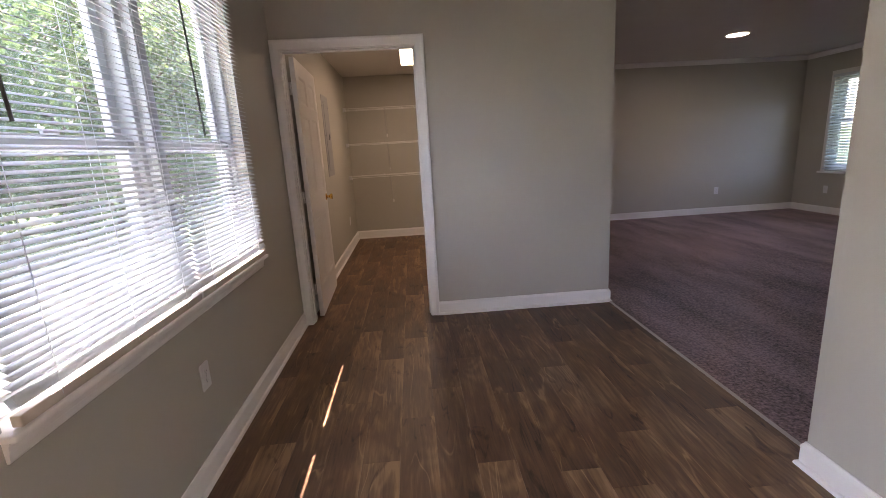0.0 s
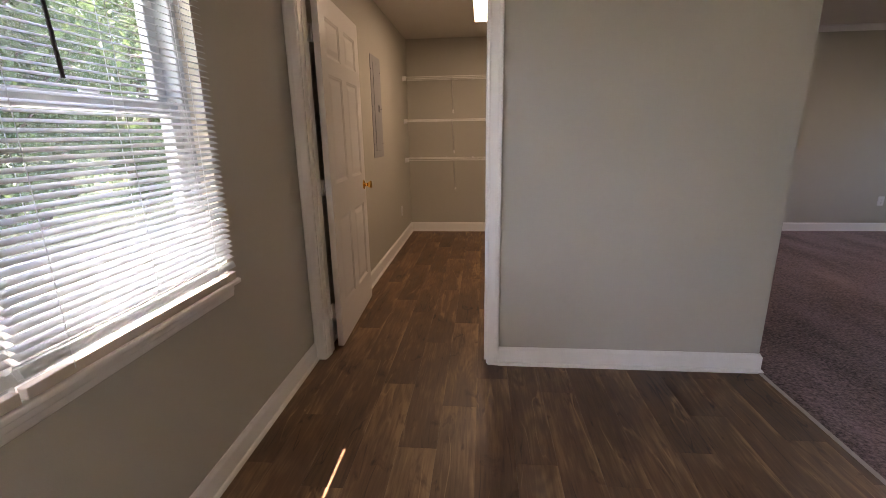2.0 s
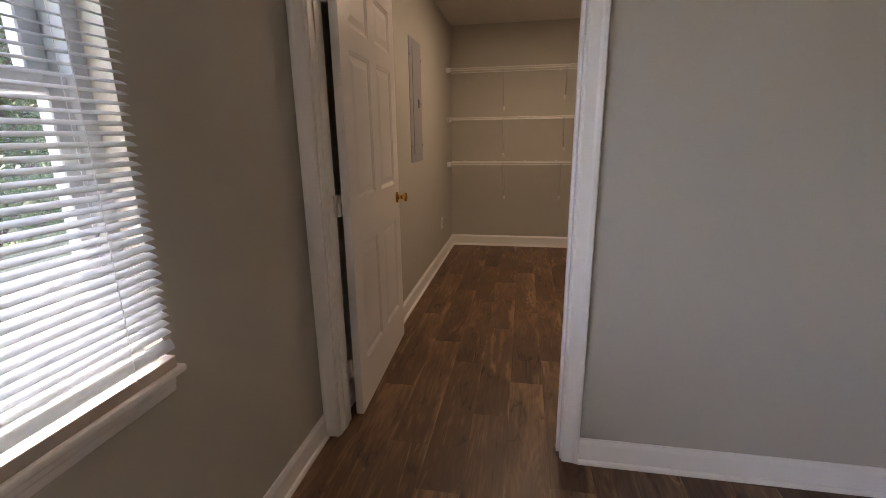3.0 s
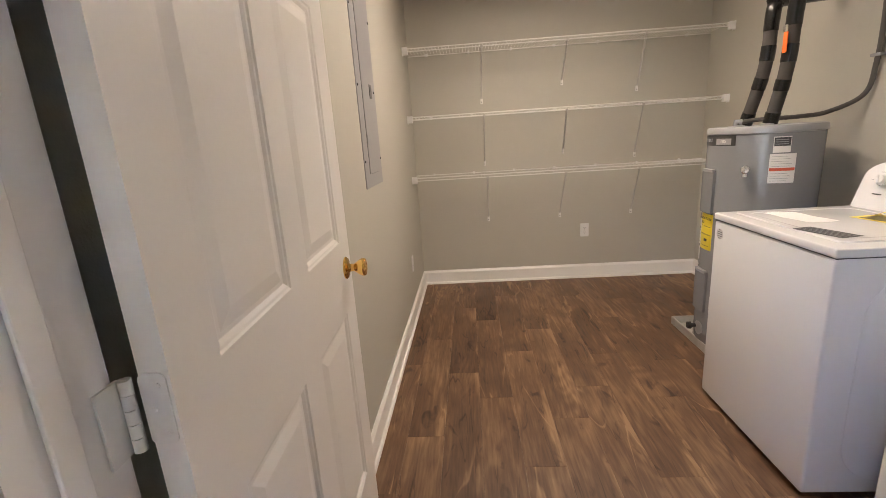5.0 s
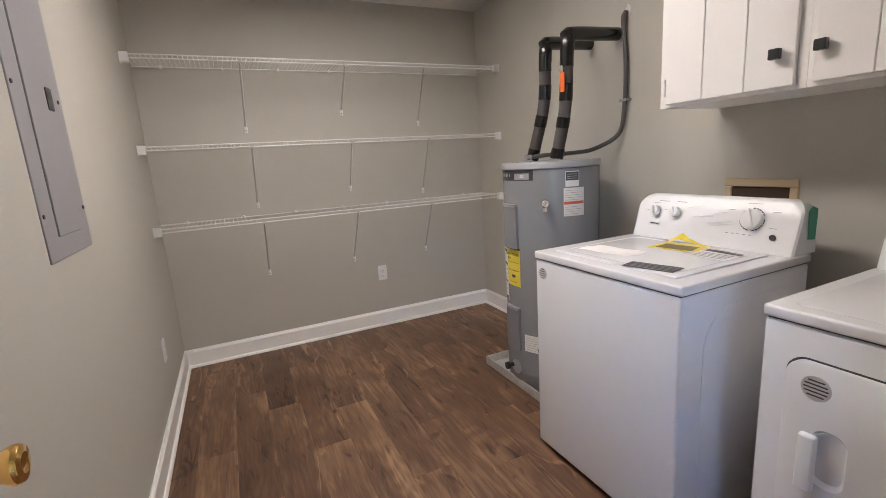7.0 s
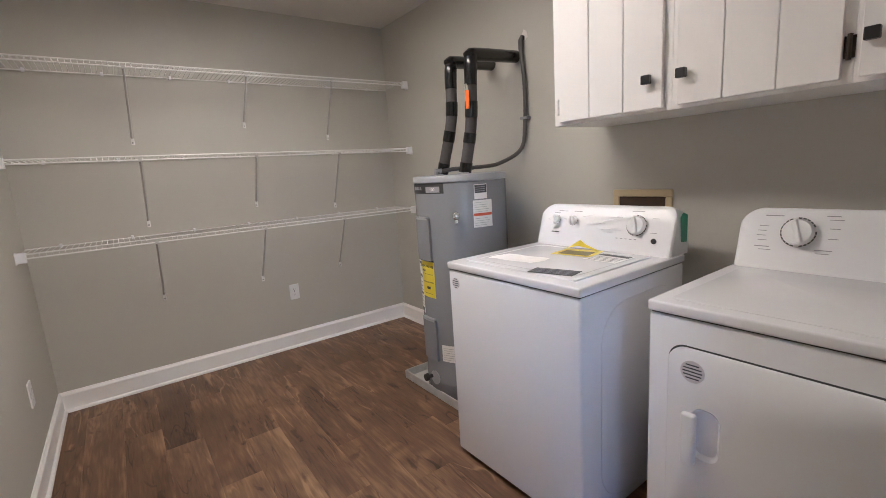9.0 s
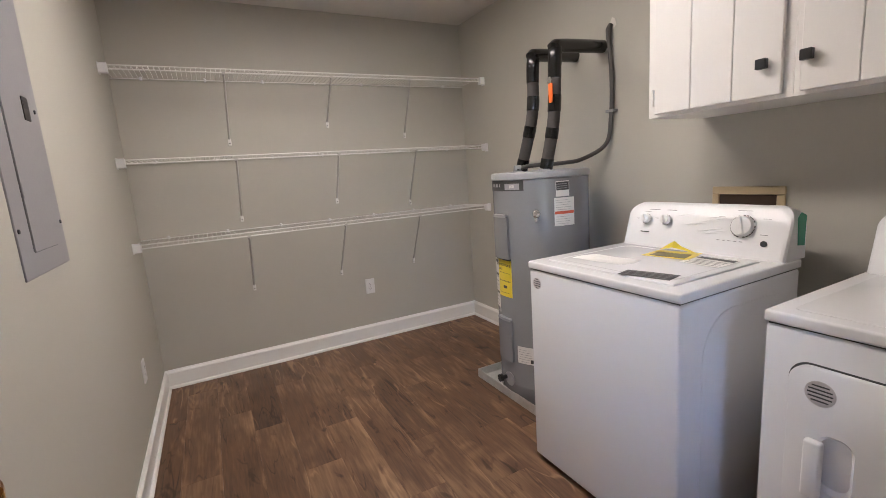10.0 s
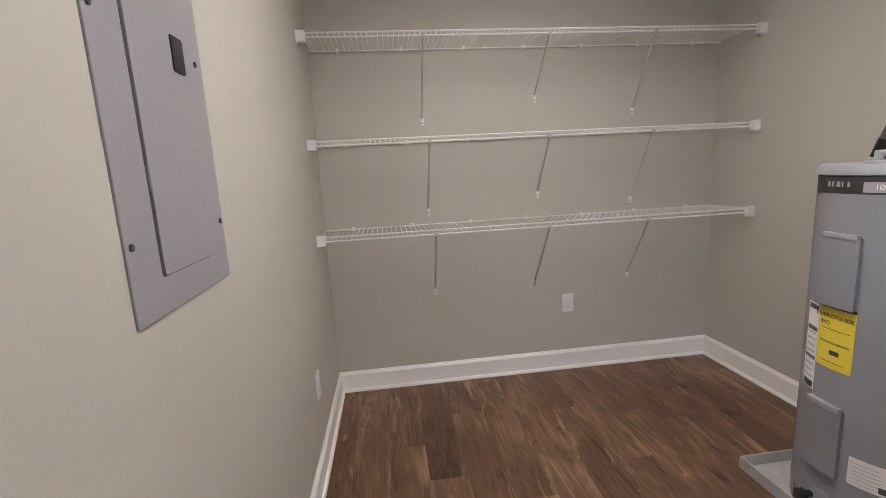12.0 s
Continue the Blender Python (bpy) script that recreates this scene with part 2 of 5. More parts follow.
CONCRETE = material("concrete", (0.34, 0.33, 0.31), 0.85, vary=0.12, scale=2, bump=0.4)
GRASS = material("lawn", (0.08, 0.11, 0.045), 0.9, vary=0.4, scale=4, bump=0.8, fine=80)
SIDING = material("pale_siding", (0.60, 0.58, 0.54), 0.6)


# ---- mesh helpers ----
def finish(bm, name, mat, smooth=False):
    me = bpy.data.meshes.new(name)
    bmesh.ops.recalc_face_normals(bm, faces=bm.faces)
    bm.to_mesh(me)
    bm.free()
    me.materials.append(mat)
    if smooth:
        for p in me.polygons:
            p.use_smooth = True
        me.set_sharp_from_angle(angle=radians(35))
    return me


def part(name, bm, mat, parent=None, label="", smooth=False):
    ob = new(name, finish(bm, name, mat, smooth))
    if parent is not None:
        ob.parent = parent
        ob.matrix_parent_inverse = parent.matrix_basis.inverted()
    if label:
        tagged(ob, label)
    return ob


def thing(name, at, label, category, group="", kind=""):
    ob = new(name)
    ob.empty_display_size = 0.1
    ob.matrix_basis = pose(*at)
    return tagged(ob, label, category, group, kind)


def structure(name, bm, mat, label, category, smooth=False):
    return tagged(part(name, bm, mat, None, "", smooth), label, category, "", "structure")


def box(bm, x0, x1, y0, y1, z0, z1, bevel=0.0, seg=2):
    r = bmesh.ops.create_cube(bm, size=1)
    vs = r["verts"]
    bmesh.ops.scale(bm, vec=(abs(x1 - x0), abs(y1 - y0), abs(z1 - z0)), verts=vs)
    bmesh.ops.translate(bm, vec=((x0 + x1) / 2, (y0 + y1) / 2, (z0 + z1) / 2), verts=vs)
    if bevel:
        es = {e for v in vs for e in v.link_edges}
        bmesh.ops.bevel(bm, geom=list(es), offset=bevel, segments=seg, affect="EDGES", profile=0.5)
    return bm


def boxes(*rows, bevel=0.0):
    bm = bmesh.new()
    for r in rows:
        box(bm, *r, bevel=bevel)
    return bm


def tube(bm, points, radius, sides=12, caps=True):
    """A round tube along a polyline, with mitred rings."""
    pts = [Vector(p) for p in points]
    rad = radius if isinstance(radius, (list, tuple)) else [radius] * len(pts)
    rings, side = [], None
    for i, p in enumerate(pts):
        d = (pts[min(i + 1, len(pts) - 1)] - pts[max(i - 1, 0)]).normalized()
        if side is None:
            side = d.orthogonal().normalized()
        side = (side - d * side.dot(d)).normalized()
        up = d.cross(side)
        rings.append([bm.verts.new(p + rad[i] * (math.cos(k * math.tau / sides) * side + math.sin(k * math.tau / sides) * up)) for k in range(sides)])
    for a, b in zip(rings, rings[1:]):
        for k in range(sides):
            bm.faces.new((a[k], a[(k + 1) % sides], b[(k + 1) % sides], b[k]))
    if caps:
        bm.faces.new(rings[0][::-1])
        bm.faces.new(rings[-1])
    return bm


def smooth_path(points, n=8):
    """Catmull-Rom curve through points."""
    p = [Vector(q) for q in points]
    p = [2 * p[0] - p[1]] + p + [2 * p[-1] - p[-2]]
    out = []
    for i in range(1, len(p) - 2):
        for k in range(n):
            t = k / n
            a, b, c, d = p[i - 1], p[i], p[i + 1], p[i + 2]
            out.append(0.5 * ((2 * b) + (c - a) * t + (2 * a - 5 * b + 4 * c - d) * t * t + (3 * b - a - 3 * c + d) * t ** 3))
    return out + [p[-2]]


def lathe(bm, profile, at, axis="z", sides=32):
    """Turns (radius, height) pairs about an axis through a place."""
    rings = []
    for r, hgt in profile:
        ring = []
        for k in range(sides):
            c, s = r * math.cos(k * math.tau / sides), r * math.sin(k * math.tau / sides)
            v = {"z": (c, s, hgt), "x": (hgt, c, s), "y": (c, hgt, s)}[axis]
            ring.append(bm.verts.new(Vector(at) + Vector(v)))
        rings.append(ring)
    for a, b in zip(rings, rings[1:]):
        for k in range(sides):
            bm.faces.new((a[k], a[(k + 1) % sides], b[(k + 1) % sides], b[k]))
    bm.faces.new(rings[0][::-1])
    bm.faces.new(rings[-1])
    return bm


def prism(bm, outline, put, d0, d1, bevel=0.0, seg=2):
    """A flat outline of (u, v) pairs given depth; put(u, v, d) says where a corner lies."""
    a = [bm.verts.new(put(u, v, d0)) for u, v in outline]
    b = [bm.verts.new(put(u, v, d1)) for u, v in outline]
    n = len(outline)
    fa, fb = bm.faces.new(a[::-1]), bm.faces.new(b)
    for k in range(n):
        bm.faces.new((a[k], a[(k + 1) % n], b[(k + 1) % n], b[k]))
    if bevel:
        bmesh.ops.bevel(bm, geom=list(fb.edges), offset=bevel, segments=seg, affect="EDGES", profile=0.5)
    return bm


def rounded(u0, u1, v0, v1, r, n=6):
    """Outline of a rectangle with round corners, anticlockwise."""
    out = []
    for cu, cv, a in ((u1 - r, v0 + r, -90), (u1 - r, v1 - r, 0), (u0 + r, v1 - r, 90), (u0 + r, v0 + r, 180)):
        for k in range(n + 1):
            t = radians(a + 90 * k / n)
            out.append((cu + r * math.cos(t), cv + r * math.sin(t)))
    return out


def lettering(name, text, size, m, mat, parent):
    """Built-in font as a mesh, lying at the pose m."""
    cu = bpy.data.curves.new(name, "FONT")
    cu.body, cu.size, cu.align_x, cu.align_y, cu.extrude = text, size, "CENTER", "CENTER", 0.0003
    tmp = new("tmp", cu)
    bpy.context.view_layer.update()
    me = bpy.data.meshes.new_from_object(tmp.evaluated_get(bpy.context.evaluated_depsgraph_get()))
    bpy.data.objects.remove(tmp)
    me.transform(m)
    me.materials.clear()
    me.materials.append(mat)
    ob = new(name, me)
    ob.parent = parent
    ob.matrix_parent_inverse = parent.matrix_basis.inverted()
    return ob


def shift(dx, dy, *obs):
    for o in obs:
        o.location += Vector((dx, dy, 0))


# ---- plan ----
WX = -0.708                  # inner face of the window wall in the hall
LX = -0.695                  # the same wall inside the laundry
DY0, DY1 = 3.675, 3.79       # the wall with the doorway
OX0, OX1, OTOP = -0.635, 0.302, 2.045
RX0, RX1 = 1.688, 1.780      # wall between laundry and carpeted room
BY = 7.243                   # back wall of the laundry
CZ, HZ = 2.425, 2.43         # ceilings
PIERY = 1.70
NEAR = -2.4
FARY, FARX = 7.34, 6.60
T = 0.16
WY0, WY1, WZ0, WZ1 = 1.20, 2.915, 0.755, 2.20

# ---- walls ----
PY0, PY1, PZ1 = -2.05, 0.05, 2.05      # unseen glazed opening in the same wall, added for daylight
structure("wall_west", boxes(
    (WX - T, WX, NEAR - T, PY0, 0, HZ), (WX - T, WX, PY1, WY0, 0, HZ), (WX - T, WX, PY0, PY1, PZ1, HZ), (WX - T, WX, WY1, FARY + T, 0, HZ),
    (WX - T, WX, WY0, WY1, 0, WZ0), (WX - T, WX, WY0, WY1, WZ1, HZ)), PAINT, "greige painted wall with a double window", "wall")
structure("wall_door", boxes(
    (WX, OX0 - 0.018, DY0, DY1, 0, HZ), (OX1 + 0.018, RX1, DY0, DY1, 0, HZ), (OX0 - 0.018, OX1 + 0.018, DY0, DY1, OTOP + 0.018, HZ)), PAINT, "greige painted partition with a doorway", "wall")
structure("wall_laundry_west", boxes((WX, LX, DY1, BY, 0, CZ)), PAINT, "greige painted laundry wall with an electrical panel", "wall")
structure("wall_laundry_side", boxes((RX0, RX1, DY1, FARY, 0, HZ)), PAINT, "greige painted laundry side wall", "wall")
structure("wall_laundry_back", boxes((WX, RX0, BY, FARY, 0, HZ)), PAINT, "greige painted laundry back wall", "wall")
structure("wall_far", boxes((WX, FARX + T, FARY, FARY + T, 0, HZ)), PAINT, "greige painted far wall of the carpeted room", "wall")
FY0, FY1, FZ0, FZ1 = 5.55, 6.80, 0.67, 2.06
structure("wall_east", boxes(
    (FARX, FARX + T, NEAR - T, FY0, 0, HZ), (FARX, FARX + T, FY1, FARY, 0, HZ),
    (FARX, FARX + T, FY0, FY1, 0, FZ0), (FARX, FARX + T, FY0, FY1, FZ1, HZ)), PAINT, "greige painted wall with a window", "wall")
structure("wall_south", boxes((WX, FARX, NEAR - T, NEAR, 0, HZ)), PAINT, "greige painted wall", "wall")
structure("wall_pier", boxes((1.70, 1.82, NEAR, PIERY, 0, HZ)), PAINT, "greige painted wall end beside the carpet", "wall")
structure("ceiling_laundry", boxes((WX, RX0, DY1, BY, CZ, CZ + 0.12)), CEILING, "off-white laundry ceiling", "ceiling")
structure("ceiling", boxes((WX - T, FARX + T, NEAR - T, DY0, HZ, HZ + 0.15), (WX - T, FARX + T, DY0, FARY + T, HZ + 0.125, HZ + 0.27),
                           (RX1, FARX, DY0, FARY, HZ, HZ + 0.125), (WX - T, RX1, DY0, DY1, HZ, HZ + 0.125)), CEILING, "off-white flat ceiling", "ceiling")

EAVE = 0.60
# roof with its eaves and soffit over the garden side
structure("roof", boxes((WX - T - EAVE, FARX + T + 0.5, NEAR - T - 0.5, FARY + T + 0.5, HZ + 0.28, HZ + 0.34), (WX - T - EAVE - 0.02, WX - T - EAVE, NEAR - T - 0.5, FARY + T + 0.5, HZ + 0.14, HZ + 0.34),
                       (WX - T - EAVE, WX - T - 0.001, NEAR - T - 0.5, FARY + T + 0.5, HZ + 0.14, HZ + 0.155)), SIDING, "pale roof overhang with soffit and fascia", "roof")

# ---- floors ----
carpet_bm = boxes((1.79, FARX, NEAR, FARY, -0.05, 0.004))
structure("carpet", carpet_bm, CARPET, "mauve-brown cut-pile carpet", "carpet")
structure("threshold_strip", prism(bmesh.new(), [(1.777, 0.001), (1.797, 0.001), (1.794, 0.008), (1.780, 0.005)], lambda u, v, d: (u, d, v), PIERY, DY0 - 0.002), STRIP,
          "thin worn metal strip between vinyl and carpet", "threshold strip")


# ---- baseboards, casings ----
BASE = [(0, 0), (0.026, 0), (0.026, 0.005), (0.0245, 0.011), (0.021, 0.016), (0.0155, 0.0185), (0.0135, 0.0185), (0.0135, -0.026), (0.0145, -0.024), (0.0135, -0.017), (0.010, -0.011), (0.0065, -0.006), (0.005, 0), (0, 0)]
BASE_HALL, BASE_LAUNDRY = 0.108, 0.124      # heights; heights in BASE at or under zero past the shoe count from the top


def baseboard(x0, y0, x1, y1, mit0=0, mit1=0, height=BASE_HALL):
    """A moulded board along a wall line; the room lies to the left of the way from start to end."""
    d = Vector((x1 - x0, y1 - y0, 0))
    length = d.length
    d.normalize()
    n = Vector((-d.y, d.x, 0))
    bm = bmesh.new()
    profile = [(u, v if i < 7 else v + height) for i, (u, v) in enumerate(BASE)]
    a = [bm.verts.new(Vector((x0, y0, v)) + n * u + d * (u * mit0)) for u, v in profile]
    b = [bm.verts.new(Vector((x1, y1, v)) + n * u - d * (u * mit1)) for u, v in profile]
    k = len(BASE)
    bm.faces.new(a[::-1])
    bm.faces.new(b)
    for i in range(k):
        bm.faces.new((a[i], a[(i + 1) % k], b[(i + 1) % k], b[i]))
    return structure("baseboard", bm, TRIM, "white moulded baseboard with shoe moulding", "baseboard")


baseboard(WX, DY0, WX, PY1, 1, 0)
baseboard(WX, PY0, WX, NEAR, 0, 1)
baseboard(RX1, DY0, 0.37, DY0, -1, 0)
baseboard(RX1, FARY, RX1, DY0, 1, -1)
baseboard(FARX, FARY, RX1, FARY, 1, 1)
baseboard(FARX, NEAR, FARX, FARY, 1, 1)
baseboard(1.70, NEAR, 1.70, PIERY, 1, -1)
baseboard(1.70, PIERY, 1.82, PIERY, -1, -1)
baseboard(1.82, PIERY, 1.82, NEAR, -1, 1)
baseboard(LX, BY, LX, DY1, 1, 1, BASE_LAUNDRY)
baseboard(RX0, BY, LX, BY, 1, 1, BASE_LAUNDRY)
baseboard(RX0, DY1, RX0, BY, 1, 1, BASE_LAUNDRY)
baseboard(0.37, DY1, RX0, DY1, 0, 1, BASE_LAUNDRY)
baseboard(WX, NEAR, 1.70, NEAR, 1, 1)
baseboard(1.82, NEAR, FARX, NEAR, 1, 1)

CROWN = [(0, 0), (0.012, 0), (0.016, 0.012), (0.045, 0.045), (0.058, 0.052), (0.060, 0.066), (0, 0.066)]
for x0, y0, x1, y1 in ((FARX, FARY, RX1, FARY), (FARX, NEAR, FARX, FARY), (RX1, FARY, RX1, DY1)):
    d = Vector((x1 - x0, y1 - y0, 0)).normalized()
    n = Vector((-d.y, d.x, 0))
    structure("crown_moulding", prism(bmesh.new(), CROWN, lambda u, v, s: Vector((x0, y0, HZ - 0.066 + v)) + n * u + d * s, 0.0, (Vector((x1 - x0, y1 - y0, 0))).length),
              TRIM, "white crown moulding under the ceiling", "moulding")


def casing(name, y_face, out):
    """Door casing: stepped profile on both legs and the head, out = -1 towards the hall, +1 into the laundry."""
    prof = [(0, 0), (0, 0.012), (0.006, 0.016), (0.040, 0.018), (0.050, 0.022), (0.062, 0.022), (0.066, 0.016), (0.066, 0)]
    top = OTOP + 0.005
    bm = bmesh.new()
    rings = []
    for x, z, sx, sz in ((OX0 - 0.005, 0, -1, 0), (OX0 - 0.005, top, -1, 1), (OX1 + 0.005, top, 1, 1), (OX1 + 0.005, 0, 1, 0)):
        rings.append([bm.verts.new((max(x + sx * u, (WX if out < 0 else LX) + 0.0005), y_face + out * v, z + sz * u)) for u, v in prof])
    k = len(prof)
    for a, b in zip(rings, rings[1:]):
        for i in range(k):
            bm.faces.new((a[i], a[(i + 1) % k], b[(i + 1) % k], b[i]))
    bm.faces.new(rings[0][::-1])
    bm.faces.new(rings[-1])
    return structure(name, bm, TRIM, "white moulded door casing", "casing")


casing("door_casing", DY0, -1)
casing("door_casing", DY1, 1)
jb = boxes((OX0 - 0.017, OX0, DY0, DY1, 0, OTOP), (OX1, OX1 + 0.017, DY0, DY1, 0, OTOP), (OX0 - 0.017, OX1 + 0.017, DY0, DY1, OTOP, OTOP + 0.017))
jamb = structure("door_jamb", jb, TRIM, "white painted door jamb", "jamb")
part("door_stop", boxes((OX0, OX0 + 0.006, 3.715, 3.745, 0, OTOP), (OX1 - 0.011, OX1, 3.715, 3.748, 0, OTOP), (OX0 + 0.006, OX1 - 0.011, 3.715, 3.748, OTOP - 0.011, OTOP), bevel=0.002), TRIM, jamb)


# ---- door ----
def six_panel_door():
    """Leaf in its own frame: u along the width from the hinges, v up, d the thickness (0 is the face towards the passage)."""
    W, H, TH = 0.880, 2.022, 0.035
    stile, mull = 0.105, 0.110
    cols = ((stile, (W - mull) / 2), ((W + mull) / 2, W - stile))
    rows = ((0.235, 0.790), (1.000, 1.61), (1.70, 1.905))
    door = thing("door_1", (0, 0, 0), "white painted six-panel door standing open against the wall", "door", kind="structure")
    bm = bmesh.new()
    cuts_u = [0, cols[0][0], cols[0][1], cols[1][0], cols[1][1], W]
    cuts_v = [0, rows[0][0], rows[0][1], rows[1][0], rows[1][1], rows[2][0], rows[2][1], H]
    grid = [[[bm.verts.new((d, u, v)) for v in cuts_v] for u in cuts_u] for d in (0.0, -TH)]
    for g in grid:
        for i in range(5):
            for j in range(7):
                if not (i in (1, 3) and j in (1, 3, 5)):
                    bm.faces.new((g[i][j], g[i + 1][j], g[i + 1][j + 1], g[i][j + 1]))
    f, k = grid
    for i in range(5):
        for j in (0, 7):
            bm.faces.new((f[i][j], f[i + 1][j], k[i + 1][j], k[i][j]))
    for j in range(7):
        for i in (0, 5):
            bm.faces.new((f[i][j], f[i][j + 1], k[i][j + 1], k[i][j]))
    part("leaf", bm, DOORWHITE, door)
    for u0, u1 in cols:
        for v0, v1 in rows:
            pm = bmesh.new()
            for side, s in ((0.0, -1), (-TH, 1)):
                loops = []
                for inset, depth in ((0, 0), (0.004, 0.003), (0.009, 0.004), (0.016, 0.0085), (0.024, 0.0085), (0.052, 0.003)):
                    loops.append([pm.verts.new((side + s * depth, u, v)) for u, v in ((u0 + inset, v0 + inset), (u1 - inset, v0 + inset), (u1 - inset, v1 - inset), (u0 + inset, v1 - inset))])
                for a, b in zip(loops, loops[1:]):
                    for k in range(4):
                        pm.faces.new((a[k], a[(k + 1) % 4], b[(k + 1) % 4], b[k]))
                pm.faces.new(loops[-1])
            part("panel", pm, DOORWHITE, door)
    knob_v, knob_u = 0.915, W - 0.063
    for s, base in ((1, 0.0), (-1, -TH)):
        km = lathe(bmesh.new(), [(0.033, 0), (0.033, 0.003 * s), (0.029, 0.007 * s), (0.014, 0.010 * s), (0.0115, 0.016 * s), (0.0115, 0.026 * s), (0.015, 0.031 * s), (0.022, 0.040 * s),
                                 (0.0265, 0.050 * s), (0.0265, 0.056 * s), (0.024, 0.060 * s), (0.014, 0.062 * s), (0.010, 0.060 * s)][:13 if s > 0 else 5], (base, knob_u, knob_v), "x", 28)
        part("knob", km, BRASS, door, "polished brass door knob", True)
    part("latch_plate", boxes((-0.029, -0.006, W, W + 0.0015, knob_v - 0.028, knob_v + 0.028)), BRASS, door, "brass latch plate")
    for hv in (0.24, 0.99, 1.80):
        hm = bmesh.new()
        prism(hm, rounded(-0.036, -0.004, hv - 0.045, hv + 0.045, 0.008), lambda u, v, d: (u, -d, v), 0.0, 0.0022)
        box(hm, -0.0525, -0.0490, -0.046, -0.012, hv - 0.045, hv + 0.045)
        box(hm, -0.0490, -0.0360, -0.013, -0.009, hv - 0.045, hv + 0.045)
        for k in range(5):
            lathe(hm, [(0.0072, hv - 0.045 + k * 0.018 + 0.0006), (0.0072, hv - 0.045 + k * 0.018 + 0.0174)], (-0.0425, -0.012, 0), "z", 12)
        for sv in (-0.03, 0.0, 0.03):
            lathe(hm, [(0.0035, -0.0022), (0.003, -0.0032)], (-0.014 if sv else -0.024, 0, hv + sv), "y", 8)
        part("hinge", hm, HINGE, door, "white painted butt hinge", True)
    door.matrix_basis = pose(-0.584, 3.818, 0.012, 0, 0, 2.4)
    return door


six_panel_door()


# ---- outlets ----
def outlet(x, y, z, face, group):
    """Duplex socket: plate, two faces with slots, a screw. face: yaw of the wall's normal, degrees."""
    o = thing("wall_outlet", (0, 0, 0), "white duplex socket on the wall", "outlet", group)
    part("plate", prism(bmesh.new(), rounded(-0.036, 0.036, -0.058, 0.058, 0.006, 3), lambda u, v, d: (u, -d, v), 0.0, 0.006, 0.0025), WHITEPLASTIC, o)
    for dz in (-0.0195, 0.0195):
        s = part("socket", prism(bmesh.new(), rounded(-0.017, 0.017, dz - 0.0145, dz + 0.0145, 0.008, 4), lambda u, v, d: (u, -d, v), 0.004, 0.0075, 0.001), WHITEPLASTIC, o)
        part("slots", boxes((-0.0078, -0.0058, -0.0079, -0.007, dz - 0.002, dz + 0.007), (0.0058, 0.0074, -0.0079, -0.007, dz - 0.002, dz + 0.006), (-0.0022, 0.0022, -0.0079, -0.007, dz - 0.010, dz - 0.006)), OUTLETDARK, s)
    part("screw", lathe(bmesh.new(), [(0.003, -0.006), (0.0028, -0.0072)], (0, 0, 0), "y", 10), CHROME, o, "", True)
    o.matrix_basis = pose(x, y, z, 0, 0, face + 90)
    return o


outlet(WX, 2.055, 0.43, 0, "sockets")
outlet(LX, 6.545, 0.395, 0, "sockets")
outlet(0.739, BY, 0.432, -90, "sockets")
outlet(5.25, FARY, 0.385, -90, "sockets")
outlet(FARX, 6.74, 0.37, 180, "sockets")


# ---- window with blinds ----
def sash_window(name, y0, y1, z0, z1, x_face, out, label):
    """One double-hung unit in the wall's opening: frame, two sashes, panes. out: -1 when outdoors lies towards -x."""
    w = thing(name, (x_face, (y0 + y1) / 2, z0), label, "window", kind="structure")

    def px(a, b):
        return (x_face + out * a, x_face + out * b) if out > 0 else (x_face + out * b, x_face + out * a)

    def ring(bm, a, b, ya, yb, za, zb, wd):
        xa, xb = px(a, b)
        box(bm, xa, xb, ya, ya + wd, za, zb, 0.003, 1)
        box(bm, xa, xb, yb - wd, yb, za, zb, 0.003, 1)
        box(bm, xa, xb, ya + wd, yb - wd, za, za + wd, 0.003, 1)
        box(bm, xa, xb, ya + wd, yb - wd, zb - wd, zb, 0.003, 1)
        return bm

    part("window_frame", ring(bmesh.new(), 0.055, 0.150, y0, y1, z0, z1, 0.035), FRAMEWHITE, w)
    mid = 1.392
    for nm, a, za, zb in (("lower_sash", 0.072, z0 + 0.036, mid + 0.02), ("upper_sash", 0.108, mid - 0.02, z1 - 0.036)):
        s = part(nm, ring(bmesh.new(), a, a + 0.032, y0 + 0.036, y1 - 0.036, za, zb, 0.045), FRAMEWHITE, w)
        xa, xb = px(a + 0.014, a + 0.018)
        g = part("pane", boxes((xa, xb, y0 + 0.079, y1 - 0.079, za + 0.043, zb - 0.043)), GLASS, s)
        g.visible_shadow = False
    xa, xb = px(0.060, 0.072)
    part("sash_lock", boxes((xa, xb, (y0 + y1) / 2 - 0.03, (y0 + y1) / 2 + 0.03, mid + 0.02, mid + 0.032), bevel=0.003), FRAMEWHITE, w)
    return w


MID = 2.085
sash_window("window_1", WY0, MID - 0.03, WZ0, WZ1, WX, -1, "white vinyl double-hung window behind blinds")
sash_window("window_2", MID + 0.03, WY1, WZ0, WZ1, WX, -1, "white vinyl double-hung window behind blinds")
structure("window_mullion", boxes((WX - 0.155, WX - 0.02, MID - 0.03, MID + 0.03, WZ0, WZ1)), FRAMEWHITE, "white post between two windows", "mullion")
st = bmesh.new()
box(st, WX - 0.06, WX + 0.042, WY0 - 0.02, WY1 + 0.015, 0.738, 0.757, 0.006, 3)
stool = structure("window_stool", st, TRIM, "white painted window stool with moulded apron", "window sill", True)
